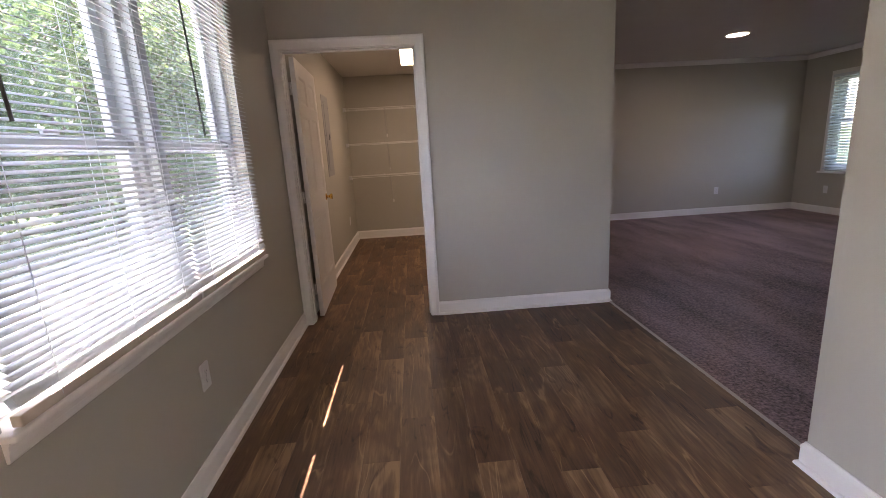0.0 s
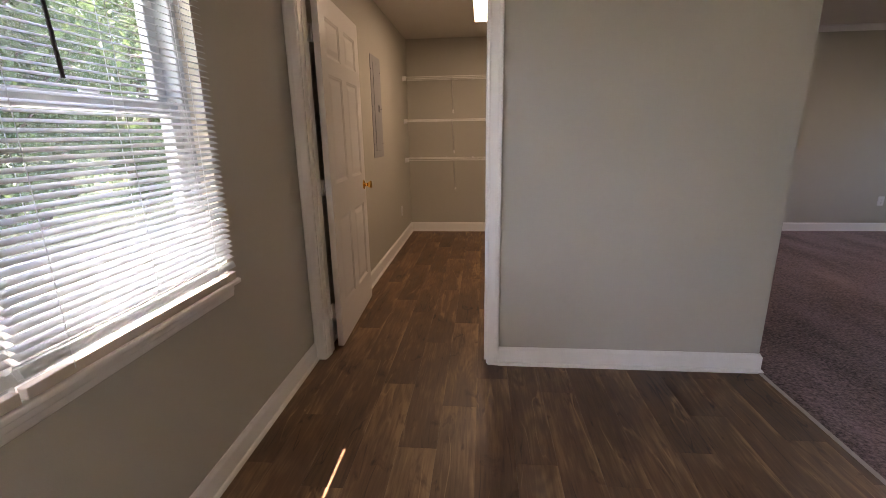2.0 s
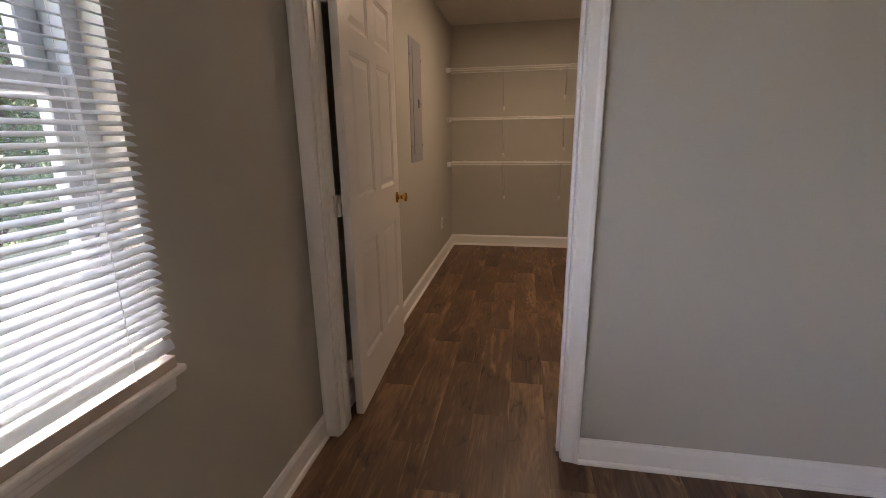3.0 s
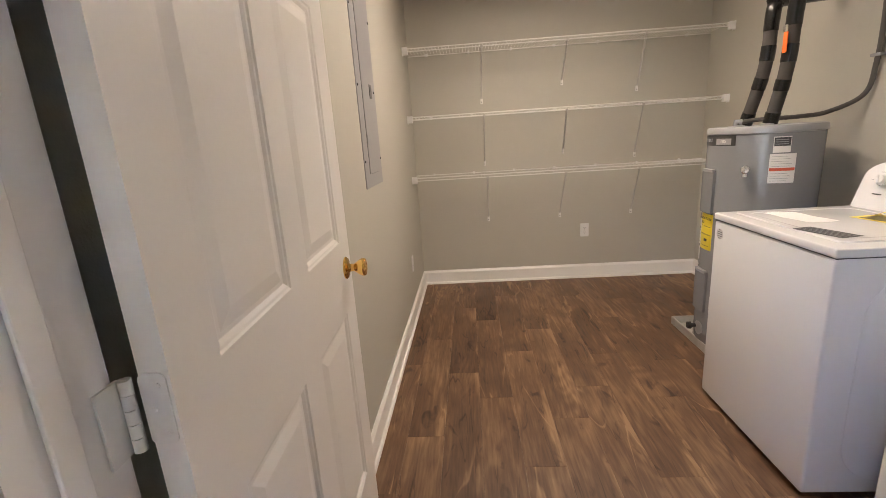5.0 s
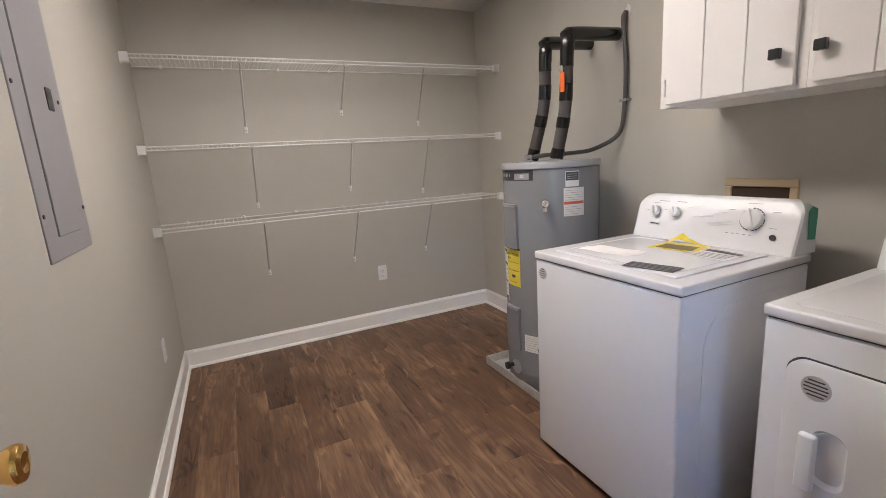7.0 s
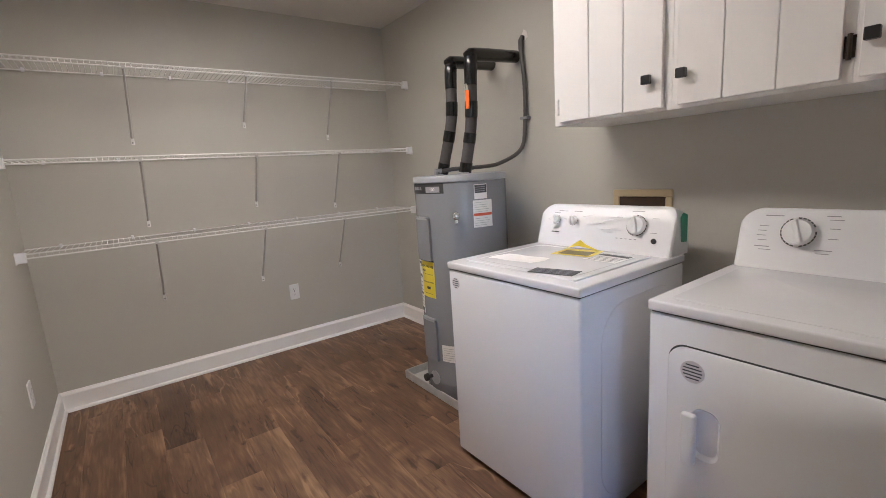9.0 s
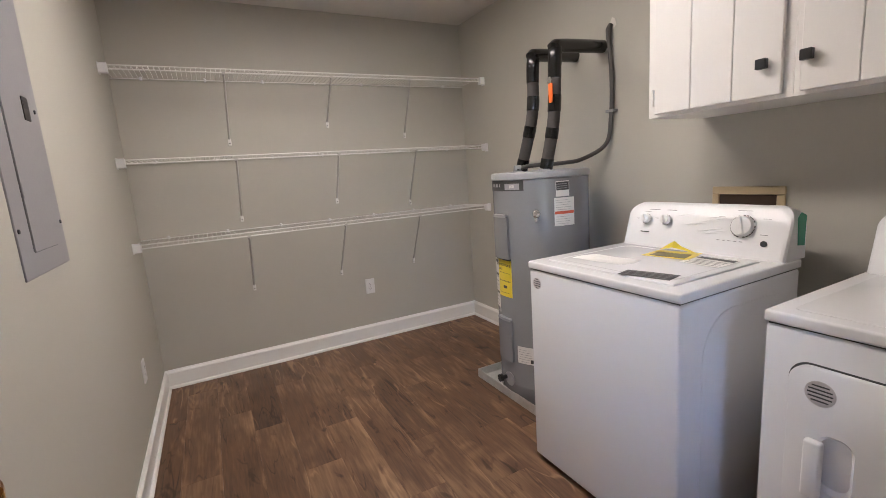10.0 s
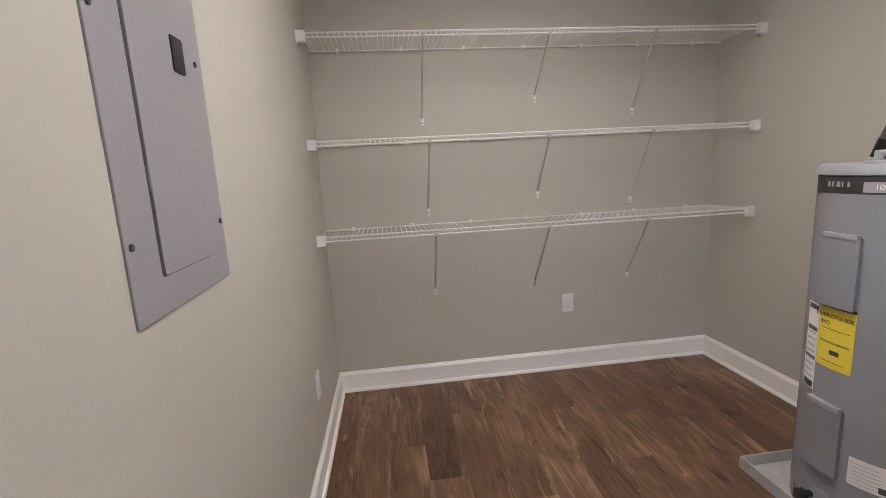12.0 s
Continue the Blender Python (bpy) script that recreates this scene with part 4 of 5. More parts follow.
pipe_a = insulated_pipe((1.25, 5.60, 1.252), (1.27, 5.555, 1.50), (1.275, 5.545, 1.76), (RX0 - 0.002, 5.625, 1.83), (1.275, 5.545, 1.610))
pipe_b = insulated_pipe((1.25, 5.80, 1.252), (1.275, 5.725, 1.53), (1.28, 5.715, 1.76), (RX0 - 0.002, 5.825, 1.83))
cd = thing("power_conduit", (1.135, 5.74, 1.247), "grey flexible electrical conduit from heater to wall", "conduit")
run = smooth_path([(1.175, 5.715, 1.262), (1.27, 5.69, 1.272), (1.45, 5.66, 1.275), (1.56, 5.625, 1.290), (1.655, 5.55, 1.36), (1.667, 5.525, 1.50), (1.667, 5.52, 1.70), (1.667, 5.538, 1.90)], 14)
part("hose", tube(bmesh.new(), run, [0.0108 + (0.0010 if k % 2 else 0) for k in range(len(run))], 12), CONDUIT, cd, "", True)
part("connector", tube(bmesh.new(), [(1.667, 5.538, 1.89), (1.669, 5.540, 1.94), (1.685, 5.540, 1.962)], [0.014, 0.015, 0.014], 12), CONDUIT, cd, "grey elbow connector", True)
part("tank_connector", tube(bmesh.new(), [(1.168, 5.717, 1.244), (1.168, 5.717, 1.268), (1.195, 5.708, 1.266)], 0.014, 12), TANKCAP, cd, "metal connector", True)
part("strap", boxes((1.653, RX0 - 0.0005, 5.497, 5.551, 1.522, 1.536), bevel=0.002), MIDGREY, cd, "metal strap")
hole = thing("wall_patch", (RX0, 5.53, 1.97), "ragged white plaster patch round a pipe entry", "patch")
pr = random.Random(4)
part("plaster", prism(bmesh.new(), [(5.527 + (0.016 + pr.uniform(0, 0.010)) * math.cos(k * math.tau / 14), 1.968 + (0.020 + pr.uniform(0, 0.014)) * math.sin(k * math.tau / 14)) for k in range(14)],
                      lambda u, v, d: (RX0 - d, u, v), 0.0003, 0.0022), CEILING, hole)

shift(-0.005, 0.157, wh)
shift(-0.008, 0.165, dp)
shift(0.002, 0.141, pipe_a, pipe_b)
shift(0.0, 0.168, cd, hole)
shift(0.0, 0.17, hatch)

# ---- wall cabinets ----
CX, CB, CT = 1.330, 1.424, 2.20


def cabinet(y0, y1, doors, hinge_y):
    c = thing("wall_cabinet", ((CX + RX0) / 2, (y0 + y1) / 2, CB), "white painted wall cabinet with grooved doors and square black knobs", "cabinet", "wall cabinets")
    part("body", boxes((CX + 0.019, RX0 - 0.001, y0, y1, CB, CT), bevel=0.001), DOORWHITE, c)
    part("face_frame", boxes((CX, CX + 0.019, y0, y1, CB, CB + 0.03), (CX, CX + 0.019, y0, y1, CT - 0.03, CT), (CX, CX + 0.019, y0, y0 + 0.028, CB + 0.03, CT - 0.03), (CX, CX + 0.019, y1 - 0.028, y1, CB + 0.03, CT - 0.03)), DOORWHITE, c)
    for a, b, knob in doors:
        z0, z1 = CB + 0.012, CT - 0.012
        w = (b - a) / 3
        d = part("cabinet_door", boxes((CX - 0.012, CX - 0.0012, a + 0.003, b - 0.003, z0 + 0.002, z1 - 0.002)), DOORWHITE, c)
        for k in range(3):
            g = 0.0013
            ya, yb = a + k * w + (g if k else 0), a + (k + 1) * w - (g if k < 2 else 0)
            part("board", box(bmesh.new(), CX - 0.018, CX - 0.0012, ya, yb, z0, z1, 0.0022, 1), DOORWHITE, d)
        kb = bmesh.new()
        tube(kb, [(CX - 0.018, knob, 1.533), (CX - 0.034, knob, 1.533)], 0.007, 10)
        box(kb, CX - 0.048, CX - 0.028, knob - 0.0155, knob + 0.0155, 1.5175, 1.5485, 0.003, 2)
        part("knob", kb, BLACKPLASTIC, d, "square black knob")
    for hy, hz, mt in hinge_y:
        hb = bmesh.new()
        tube(hb, [(CX - 0.006, hy, hz - 0.032), (CX - 0.006, hy, hz + 0.032)], 0.006, 8)
        box(hb, CX - 0.003, CX - 0.0005, hy - 0.012, hy + 0.012, hz - 0.028, hz + 0.028, 0.001, 1)
        part("hinge", hb, mt, c, "cabinet hinge")
    return c


BRONZE = material("bronze_hinge", (0.06, 0.045, 0.035), 0.4, metal=0.7)
cabinet(4.7025, 5.2040, ((4.7300, 5.1680, 4.7760),), ((5.1840, 1.50, HINGE), (5.1840, 2.10, HINGE)))
cabinet(4.2375, 4.7015, ((4.2600, 4.6800, 4.6570),), ((4.2480, 1.515, BRONZE), (4.2480, 2.10, BRONZE)))
cabinet(3.7915, 4.2365, ((3.802, 4.2240, 4.2000),), ())

# ---- washing machine outlet box ----
ob_ = thing("washer_outlet_box", (RX0, 4.845, 1.02), "beige plastic washer supply box set in the wall", "supply box")
bm = bmesh.new()
for r in ((4.703, 4.985, 1.092, 1.125), (4.703, 4.985, 0.90, 0.925), (4.703, 4.733, 0.925, 1.092), (4.955, 4.985, 0.925, 1.092)):
    box(bm, RX0 - 0.012, RX0 - 0.0005, *r, 0.003, 1)
part("box_frame", bm, BEIGE, ob_)
# no hollow here: a flat dark sheet paints the shade inside the box
part("shade_plate", boxes((RX0 - 0.003, RX0 - 0.0008, 4.733, 4.955, 0.925, 1.092)), UNDERLAY, ob_, "flat dark plate painting the shaded inside of the box")


shift(0.0, 0.162, ob_)


# ---- washer and dryer ----
def console(y0, y1, x0, xb, z0, z1, r, mat, parent):
    """Control panel: round-shouldered front, raked back, turned over into a low hood behind."""
    bm = bmesh.new()
    out = rounded(y0, y1, z0 - 0.1, z1, r, 10)
    out = [(u, max(v, z0)) for u, v in out]
    clean = []
    for p in out:
        if not clean or (abs(p[0] - clean[-1][0]) + abs(p[1] - clean[-1][1])) > 1e-5:
            clean.append(p)
    H = z1 - z0

    def front(v):
        q = (v - z0) / H
        return x0 + 0.052 * q + 0.028 * max(0, q - 0.72) ** 2 / 0.08

    cy, cz = (y0 + y1) / 2, z0
    rings = []
    for shrink, push in ((0.0, 0.022), (0.0, 0.012), (0.005, 0.004), (0.014, 0.0)):
        rings.append([bm.verts.new((front(v) + push, u + (shrink if u < cy else -shrink) * (1 if abs(u - cy) > 0.02 else 0), v - (shrink if v > z0 + 0.02 else 0))) for u, v in clean])
    back = [bm.verts.new((xb, u, v - 0.012 if v > z0 + 0.02 else v)) for u, v in clean]
    rings = [back] + rings
    n = len(clean)
    for a, b in zip(rings, rings[1:]):
        for k in range(n):
            bm.faces.new((a[k], a[(k + 1) % n], b[(k + 1) % n], b[k]))
    bm.faces.new(rings[-1])
    bm.faces.new(rings[0][::-1])
    ob = part("console", bm, mat, parent, "", True)
    return ob, front


def dial(parent, x, y, z, r, rake, big):
    """Rotary knob: printed ring, skirt, grip bar. It stands square to the raked console."""
    tilt = math.degrees(math.atan(rake))
    place = pose(x, y, z, 0, tilt, 0)
    ring = lathe(bmesh.new(), [(r * 1.16, 0), (r * 1.15, -0.0012)], (0, 0, 0), "x", 36)
    rg = part("dial_ring", ring, PAPER, parent, "printed dial ring")
    rg.data.transform(place)
    tk = bmesh.new()
    for k in range(24 if big else 12):
        if k in (5, 11, 18) or (not big and k in (2, 3)):
            continue
        an = k * math.tau / (24 if big else 12)
        c, s = math.cos(an), math.sin(an)
        q = [(-0.0016, r * m_ * c - w * s, r * m_ * s + w * c) for m_, w in ((1.03, -r * 0.105), (1.13, -r * 0.115), (1.13, r * 0.115), (1.03, r * 0.105))]
        tk.faces.new([tk.verts.new(p) for p in q])
    part("dial_marks", tk, DARKGREY, rg).data.transform(place)
    km = lathe(bmesh.new(), [(r, -0.001), (r * 0.98, -0.010), (r * 0.90, -0.016), (r * 0.4, -0.0175)], (0, 0, 0), "x", 36)
    kn = part("dial_knob", km, WHITEPLASTIC, parent, "white rotary knob", True)
    kn.data.transform(place)
    gm = box(bmesh.new(), -0.027, -0.014, -r * 0.20, r * 0.20, -r * 0.92, r * 0.92, 0.004, 2)
    gr = part("grip", gm, WHITEPLASTIC, kn)
    gr.data.transform(place @ pose(0, 0, 0, -18, 0, 0))
    return kn


def bars(parent, rows, front, mat=MIDGREY):
    """Unreadable print on a console: (y, z, length, height) bars."""
    for y, z, ln, hh in ((a, b, c * 0.85, d * 0.6) for a, b, c, d in rows):
        bm = bmesh.new()
        xa, xb = front(z - hh / 2) - 0.0005, front(z + hh / 2) - 0.0005
        bm.faces.new([bm.verts.new(p) for p in ((xa, y - ln / 2, z - hh / 2), (xa, y + ln / 2, z - hh / 2), (xb, y + ln / 2, z + hh / 2), (xb, y - ln / 2, z + hh / 2))])
        part("print", bm, mat, parent)


def machine(name, label, x0, x1, y0, y1, top):
    m = thing(name, ((x0 + x1) / 2, (y0 + y1) / 2, 0), label, name.replace("_", " "))
    part("cabinet", box(bmesh.new(), x0 + 0.004, x1, y0 + 0.003, y1 - 0.003, 0.022, top - 0.034, 0.010, 3), ENAMEL, m, "", True)
    part("seam", boxes((x0 + 0.010, x1 - 0.005, y0 + 0.009, y1 - 0.009, top - 0.036, top - 0.028)), DARKGREY, m)
    part("top_deck", box(bmesh.new(), x0, x1 + 0.004, y0, y1, top - 0.0305, top, 0.007, 4), ENAMEL, m, "", True)
    for xx in (x0 + 0.06, x1 - 0.06):
        for yy in (y0 + 0.06, y1 - 0.06):
            part("foot", lathe(bmesh.new(), [(0.022, 0.0), (0.020, 0.010), (0.008, 0.012), (0.008, 0.024)], (xx, yy, 0), "z", 14), BLACKPLASTIC, m, "black levelling foot", True)
    return m


def badge(parent, x, y, z, r=0.026):
    """Round grey sticker with unreadable lines."""
    b = part("sticker", lathe(bmesh.new(), [(r, 0), (r, -0.0008)], (x, y, z), "x", 28), STICKER, parent, "round grey sticker")
    bm = bmesh.new()
    for k in range(5):
        zz = z + (k - 2) * 0.009
        ln = math.sqrt(max(0, (r * 0.82) ** 2 - ((k - 2) * 0.009) ** 2))
        bm.faces.new([bm.verts.new(p) for p in ((x - 0.0011, y - ln, zz - 0.0018), (x - 0.0011, y + ln, zz - 0.0018), (x - 0.0011, y + ln, zz + 0.0018), (x - 0.0011, y - ln, zz + 0.0018))])
    part("print", bm, DARKGREY, b)


WT = 0.889
wa = machine("washing_machine", "white top-loading washing machine, new, stickers on its lid", 0.868, 1.50, 4.578, 5.236, WT)
lid = part("lid", box(bmesh.new(), 0.925, 1.375, 4.640, 5.180, WT - 0.004, WT + 0.006, 0.005, 3), ENAMEL, wa, "", True)
lr = bmesh.new()
loops = []
for ins, dz in ((0.0, 0.0066), (0.006, 0.0066), (0.016, 0.0022), (0.03, 0.0022)):
    o = rounded(0.945 + ins, 1.345 - ins, 4.665 + ins, 5.155 - ins, 0.05 - ins * 0.6, 6)
    loops.append([lr.verts.new((u, v, WT + dz + 0.0004)) for u, v in o])
for a, b in zip(loops[:2], loops[1:3]):
    for k in range(len(a)):
        lr.faces.new((a[k], a[(k + 1) % len(a)], b[(k + 1) % len(b)], b[k]))
part("lid_rim", lr, ENAMEL, lid, "", True)


def flat_label(name, corners, z, mat, parent, label):
    bm = bmesh.new()
    lo = [bm.verts.new((x, y, z)) for x, y in corners]
    hi = [bm.verts.new((x, y, z + 0.0006)) for x, y in corners]
    bm.faces.new(hi)
    for k in range(len(lo)):
        bm.faces.new((lo[k], lo[(k + 1) % len(lo)], hi[(k + 1) % len(lo)], hi[k]))
    return part(name, bm, mat, parent, label)


LZ = WT + 0.0068
flat_label("caution_label", ((0.955, 4.675), (1.030, 4.690), (0.985, 4.850), (0.915, 4.833)), LZ, DARKGREY, lid, "dark grey caution label")
for k in range(4):
    q = k * 0.015
    flat_label("print", ((0.962 + q, 4.69), (0.965 + q, 4.69), (0.935 + q, 4.83), (0.932 + q, 4.83)), LZ + 0.0007, MIDGREY, lid, "")
yl = flat_label("yellow_label", ((1.205, 4.975), (1.235, 4.800), (1.365, 4.835), (1.330, 4.990)), LZ, YELLOW, lid, "yellow energy label with a curled corner")
flat_label("print", ((1.225, 4.955), (1.247, 4.825), (1.320, 4.845), (1.295, 4.965)), LZ + 0.0007, material("dark_yellow_print", (0.20, 0.17, 0.06), 0.5), yl, "")
curl = bmesh.new()
cr = [[(1.318, 4.985, 0.0008), (1.290, 4.982, 0.0006)], [(1.336, 4.962, 0.022), (1.300, 4.955, 0.012)], [(1.352, 4.940, 0.040), (1.322, 4.930, 0.019)], [(1.358, 4.915, 0.020), (1.338, 4.900, 0.011)], [(1.362, 4.860, 0.0010), (1.345, 4.855, 0.0008)]]
cv = [[curl.verts.new((x, y, LZ + z)) for x, y, z in r] for r in cr]
for a, b in zip(cv, cv[1:]):
    curl.faces.new((a[0], a[1], b[1], b[0]))
part("curled_corner", curl, YELLOW, yl, "curled yellow corner", True)
sheet_bm = bmesh.new()
cq = random.Random(31)
rows_ = []
for i in range(13):
    row = []
    for j in range(9):
        u, v = i / 12, j / 8
        x = 1.000 + 0.105 * v + 0.022 * u + 0.004 * math.sin(9 * u)
        y = 5.125 - 0.215 * u + 0.008 * math.sin(5 * v + 2 * u)
        inside = min(1.0, 4 * u * (1 - u)) * min(1.0, 4 * v * (1 - v))
        z = 0.0009 + inside * (0.0045 * abs(math.sin(7.1 * u + 2.3 * v)) + cq.uniform(0, 0.003)) + cq.uniform(0, 0.0006)
        row.append(sheet_bm.verts.new((x, y, LZ + z)))
    rows_.append(row)
for ra_, rb_ in zip(rows_, rows_[1:]):
    for k in range(8):
        sheet_bm.faces.new((ra_[k], ra_[k + 1], rb_[k + 1], rb_[k]))
bmesh.ops.recalc_face_normals(sheet_bm, faces=sheet_bm.faces[:])
bmesh.ops.solidify(sheet_bm, geom=sheet_bm.faces[:], thickness=0.0006)
pp = part("instruction_sheet", sheet_bm, material("film_paper", (0.82, 0.81, 0.80), 0.6, vary=0.03), lid, "crumpled white instruction sheet")
sl = flat_label("side_label", ((1.190, 4.672), (1.318, 4.672), (1.322, 4.812), (1.194, 4.812)), LZ, PAPER, lid, "white label with a narrow dark heading")
flat_label("print", ((1.285, 4.678), (1.312, 4.678), (1.316, 4.806), (1.289, 4.806)), LZ + 0.0007, DARKGREY, sl, "")
for k in range(4):
    flat_label("print", ((1.205 + 0.018 * k, 4.685), (1.209 + 0.018 * k, 4.685), (1.210 + 0.018 * k, 4.795), (1.206 + 0.018 * k, 4.795)), LZ + 0.0007, MIDGREY, sl, "")
con, fr = console(4.585, 5.228, 1.400, 1.535, WT, 1.072, 0.055, CONSOLE, wa)
rk = 0.052 / (1.072 - WT)
dial(con, fr(1.000), 4.733, 1.000, 0.0375, rk, True)
dial(con, fr(1.005), 5.128, 1.005, 0.020, rk, False)
dial(con, fr(1.005), 5.035, 1.005, 0.020, rk, False)
bars(con, [(5.125, 0.950, 0.05, 0.007)], fr, DARKGREY)
bars(con, [(5.10, 1.045, 0.06, 0.004), (5.02, 1.045, 0.05, 0.004), (5.13, 1.036, 0.04, 0.003), (5.17, 1.005, 0.018, 0.003), (5.08, 1.01, 0.018, 0.003), (4.81, 0.945, 0.012, 0.004), (4.79, 0.945, 0.012, 0.004),
           (4.77, 0.945, 0.012, 0.004), (4.75, 0.945, 0.012, 0.004), (4.73, 0.945, 0.012, 0.004), (4.74, 1.054, 0.06, 0.003), (4.66, 0.975, 0.03, 0.003), (4.66, 1.03, 0.03, 0.003), (4.81, 1.03, 0.03, 0.003)], fr)
part("start_button", lathe(bmesh.new(), [(0.011, 0), (0.010, -0.004)], (fr(0.945), 4.655, 0.945), "x", 20), DARKGREY, con, "dark start button", True)
fq = random.Random(12)
for _ in range(9):      # raised folds of the protective film
    fy, fz, slope, half = fq.uniform(4.83, 4.96), fq.uniform(0.935, 1.035), fq.uniform(-0.22, 0.02), fq.uniform(0.025, 0.055)
    line_pts = [(fr(fz + slope * half * q) + 0.0002, fy + half * q, fz + slope * half * q) for q in (-1, -0.6, -0.2, 0.2, 0.6, 1)]
    part("film_fold", tube(bmesh.new(), line_pts, [0.0003, 0.0009, 0.0014, 0.0013, 0.0008, 0.0003], 8), ENAMEL, con, "fold in clear protective film", True)
tp = bmesh.new()
ring_a = [tp.verts.new((x, 4.5835, z)) for x, z in ((1.478, 0.940), (1.520, 0.935), (1.522, 1.040), (1.490, 1.052), (1.470, 1.035))]
ring_b = [tp.verts.new((v.co.x, 4.5815, v.co.z)) for v in ring_a]
tp.faces.new(ring_b)
for k in range(5):
    tp.faces.new((ring_a[k], ring_a[(k + 1) % 5], ring_b[(k + 1) % 5], ring_b[k]))
part("tape", tp, GREENTAPE, con, "green packing tape")
part("side_panel", prism(bmesh.new(), rounded(0.975, 1.46, 0.07, 0.80, 0.14, 8), lambda u, v, d: (u, 4.581 - d, v), -0.002, 0.0015, 0.0014), ENAMEL, wa, "embossed side panel", True)
badge(wa, 0.8715, 5.186, 0.802, 0.024)

DT = 0.884
dr = machine("tumble_dryer", "white front-loading tumble dryer, new, with a recessed door handle", 0.915, 1.50, 3.796, 4.392, DT)
gx = 0.919
part("top_panel", prism(bmesh.new(), rounded(0.955, 1.385, 3.835, 4.350, 0.02, 4), lambda u, v, d: (u, v, DT + d), -0.002, 0.0014, 0.0012), ENAMEL, dr, "", True)
# slightly larger dark plate, painted shade for the groove round the door
part("gap_shade", prism(bmesh.new(), rounded(3.85, 4.331, 0.245, 0.778, 0.045, 8), lambda u, v, d: (gx - d, u, v), -0.002, 0.0006), DARKGREY, dr)
dm = bmesh.new()
o_out, o_in = rounded(3.855, 4.3265, 0.250, 0.7735, 0.042, 8), rounded(4.192, 4.262, 0.478, 0.622, 0.030, 8)
ra = [dm.verts.new((gx - 0.001, u, v)) for u, v in o_out]
rb = [dm.verts.new((gx - 0.010, u, v)) for u, v in o_out]
rc = [dm.verts.new((gx - 0.013, u + (0.004 if u < 4.09 else -0.004), v + (0.004 if v < 0.51 else -0.004))) for u, v in o_out]
rd = [dm.verts.new((gx - 0.013, u, v)) for u, v in o_in]
re_ = [dm.verts.new((gx - 0.0026, u, v)) for u, v in rounded(4.200, 4.258, 0.488, 0.612, 0.024, 8)]
for a, b in ((ra, rb), (rb, rc), (rc, rd), (rd, re_)):
    for k in range(len(a)):
        dm.faces.new((a[k], a[(k + 1) % len(a)], b[(k + 1) % len(b)], b[k]))
dm.faces.new(re_)
dd = part("dryer_door", dm, ENAMEL, dr, "white rounded dryer door", True)
part("door_handle", box(bmesh.new(), gx - 0.030, gx - 0.011, 4.246, 4.282, 0.458, 0.602, 0.006, 3), WHITEPLASTIC, dd, "white grip", True)
badge(dd, gx - 0.0130, 4.262, 0.716, 0.030)
dcon, dfr = console(3.803, 4.385, 1.392, 1.535, DT, 1.072, 0.055, CONSOLE, dr)
dial(dcon, dfr(1.005), 4.218, 1.005, 0.0415, rk, True)
bars(dcon, [(4.31, 0.955, 0.05, 0.004), (4.30, 0.945, 0.04, 0.003), (4.15, 0.955, 0.05, 0.004), (4.15, 0.945, 0.04, 0.003), (4.14, 1.055, 0.04, 0.004), (4.13, 1.045, 0.04, 0.003), (4.29, 1.052, 0.06, 0.004), (4.31, 1.02, 0.03, 0.003),
            (4.315, 1.005, 0.03, 0.003), (4.315, 0.99, 0.03, 0.003), (4.31, 0.975, 0.03, 0.003), (4.13, 0.99, 0.03, 0.003), (4.13, 1.02, 0.03, 0.003)], dfr)


def resize(ob, x_fix, x_by, y_fix, y_by):
    """Stretch a machine and its parts in plan about fixed lines."""
    for o in ob.children_recursive:
        o.data.transform(Matrix(((x_by, 0, 0, x_fix * (1 - x_by)), (0, y_by, 0, y_fix * (1 - y_by)), (0, 0, 1, 0), (0, 0, 0, 1))))


resize(wa, 1.400, 1.036, 5.236, 1.020)
resize(dr, 0.915, 1.130, 4.392, 1.0)
shift(-0.016, 0.152, wa)
shift(-0.032, 0.142, dr)


# ---- outdoors ----
structure("ground", boxes((-400, 400, -400, 400, -0.6, -0.42)), GRASS, "lawn round the house", "ground")
structure("patio", boxes((-6.2, WX - T - 0.001, -4, 9, -0.42, -0.30)), CONCRETE, "sunlit concrete patio beside the house", "patio")
structure("foundation", boxes((WX - T, FARX + T, NEAR - T, FARY + T, -0.42, -0.051)), CONCRETE, "concrete foundation", "foundation")


def leaf_cloud(n, clumps, size, seed):
    """Many small leaves gathered round clump centres (x, y, z, radius)."""
    r = np.random.default_rng(seed)
    verts, faces = [], []
    for k in range(n):
        cx, cy, cz, cr = clumps[r.integers(len(clumps))]
        d = r.normal(size=3)
        d /= np.linalg.norm(d) + 1e-6
        p = np.array((cx, cy, cz)) + d * cr * (0.35 + 0.75 * r.random() ** 0.6) * np.array((1, 1, 0.8))
        a, b = r.normal(size=3), r.normal(size=3)
        a /= np.linalg.norm(a)
        b -= a * (a @ b)
        b /= np.linalg.norm(b)
        s = size * (0.6 + 0.9 * r.random())
        i = len(verts)
        verts += [tuple(p - a * s), tuple(p + b * s * 0.45), tuple(p + a * s), tuple(p - b * s * 0.45)]
        faces.append((i, i + 1, i + 2, i + 3))
    return verts, faces


def leaves(name, parent, n, clumps, size, seed, mat):
    v, f = leaf_cloud(n, clumps, size, seed)
    me = bpy.data.meshes.new(name)
    me.from_pydata(v, [], f)
    me.materials.append(mat)
    ob = new(name, me)
    ob.parent = parent
    ob.matrix_parent_inverse = parent.matrix_basis.inverted()
    return ob


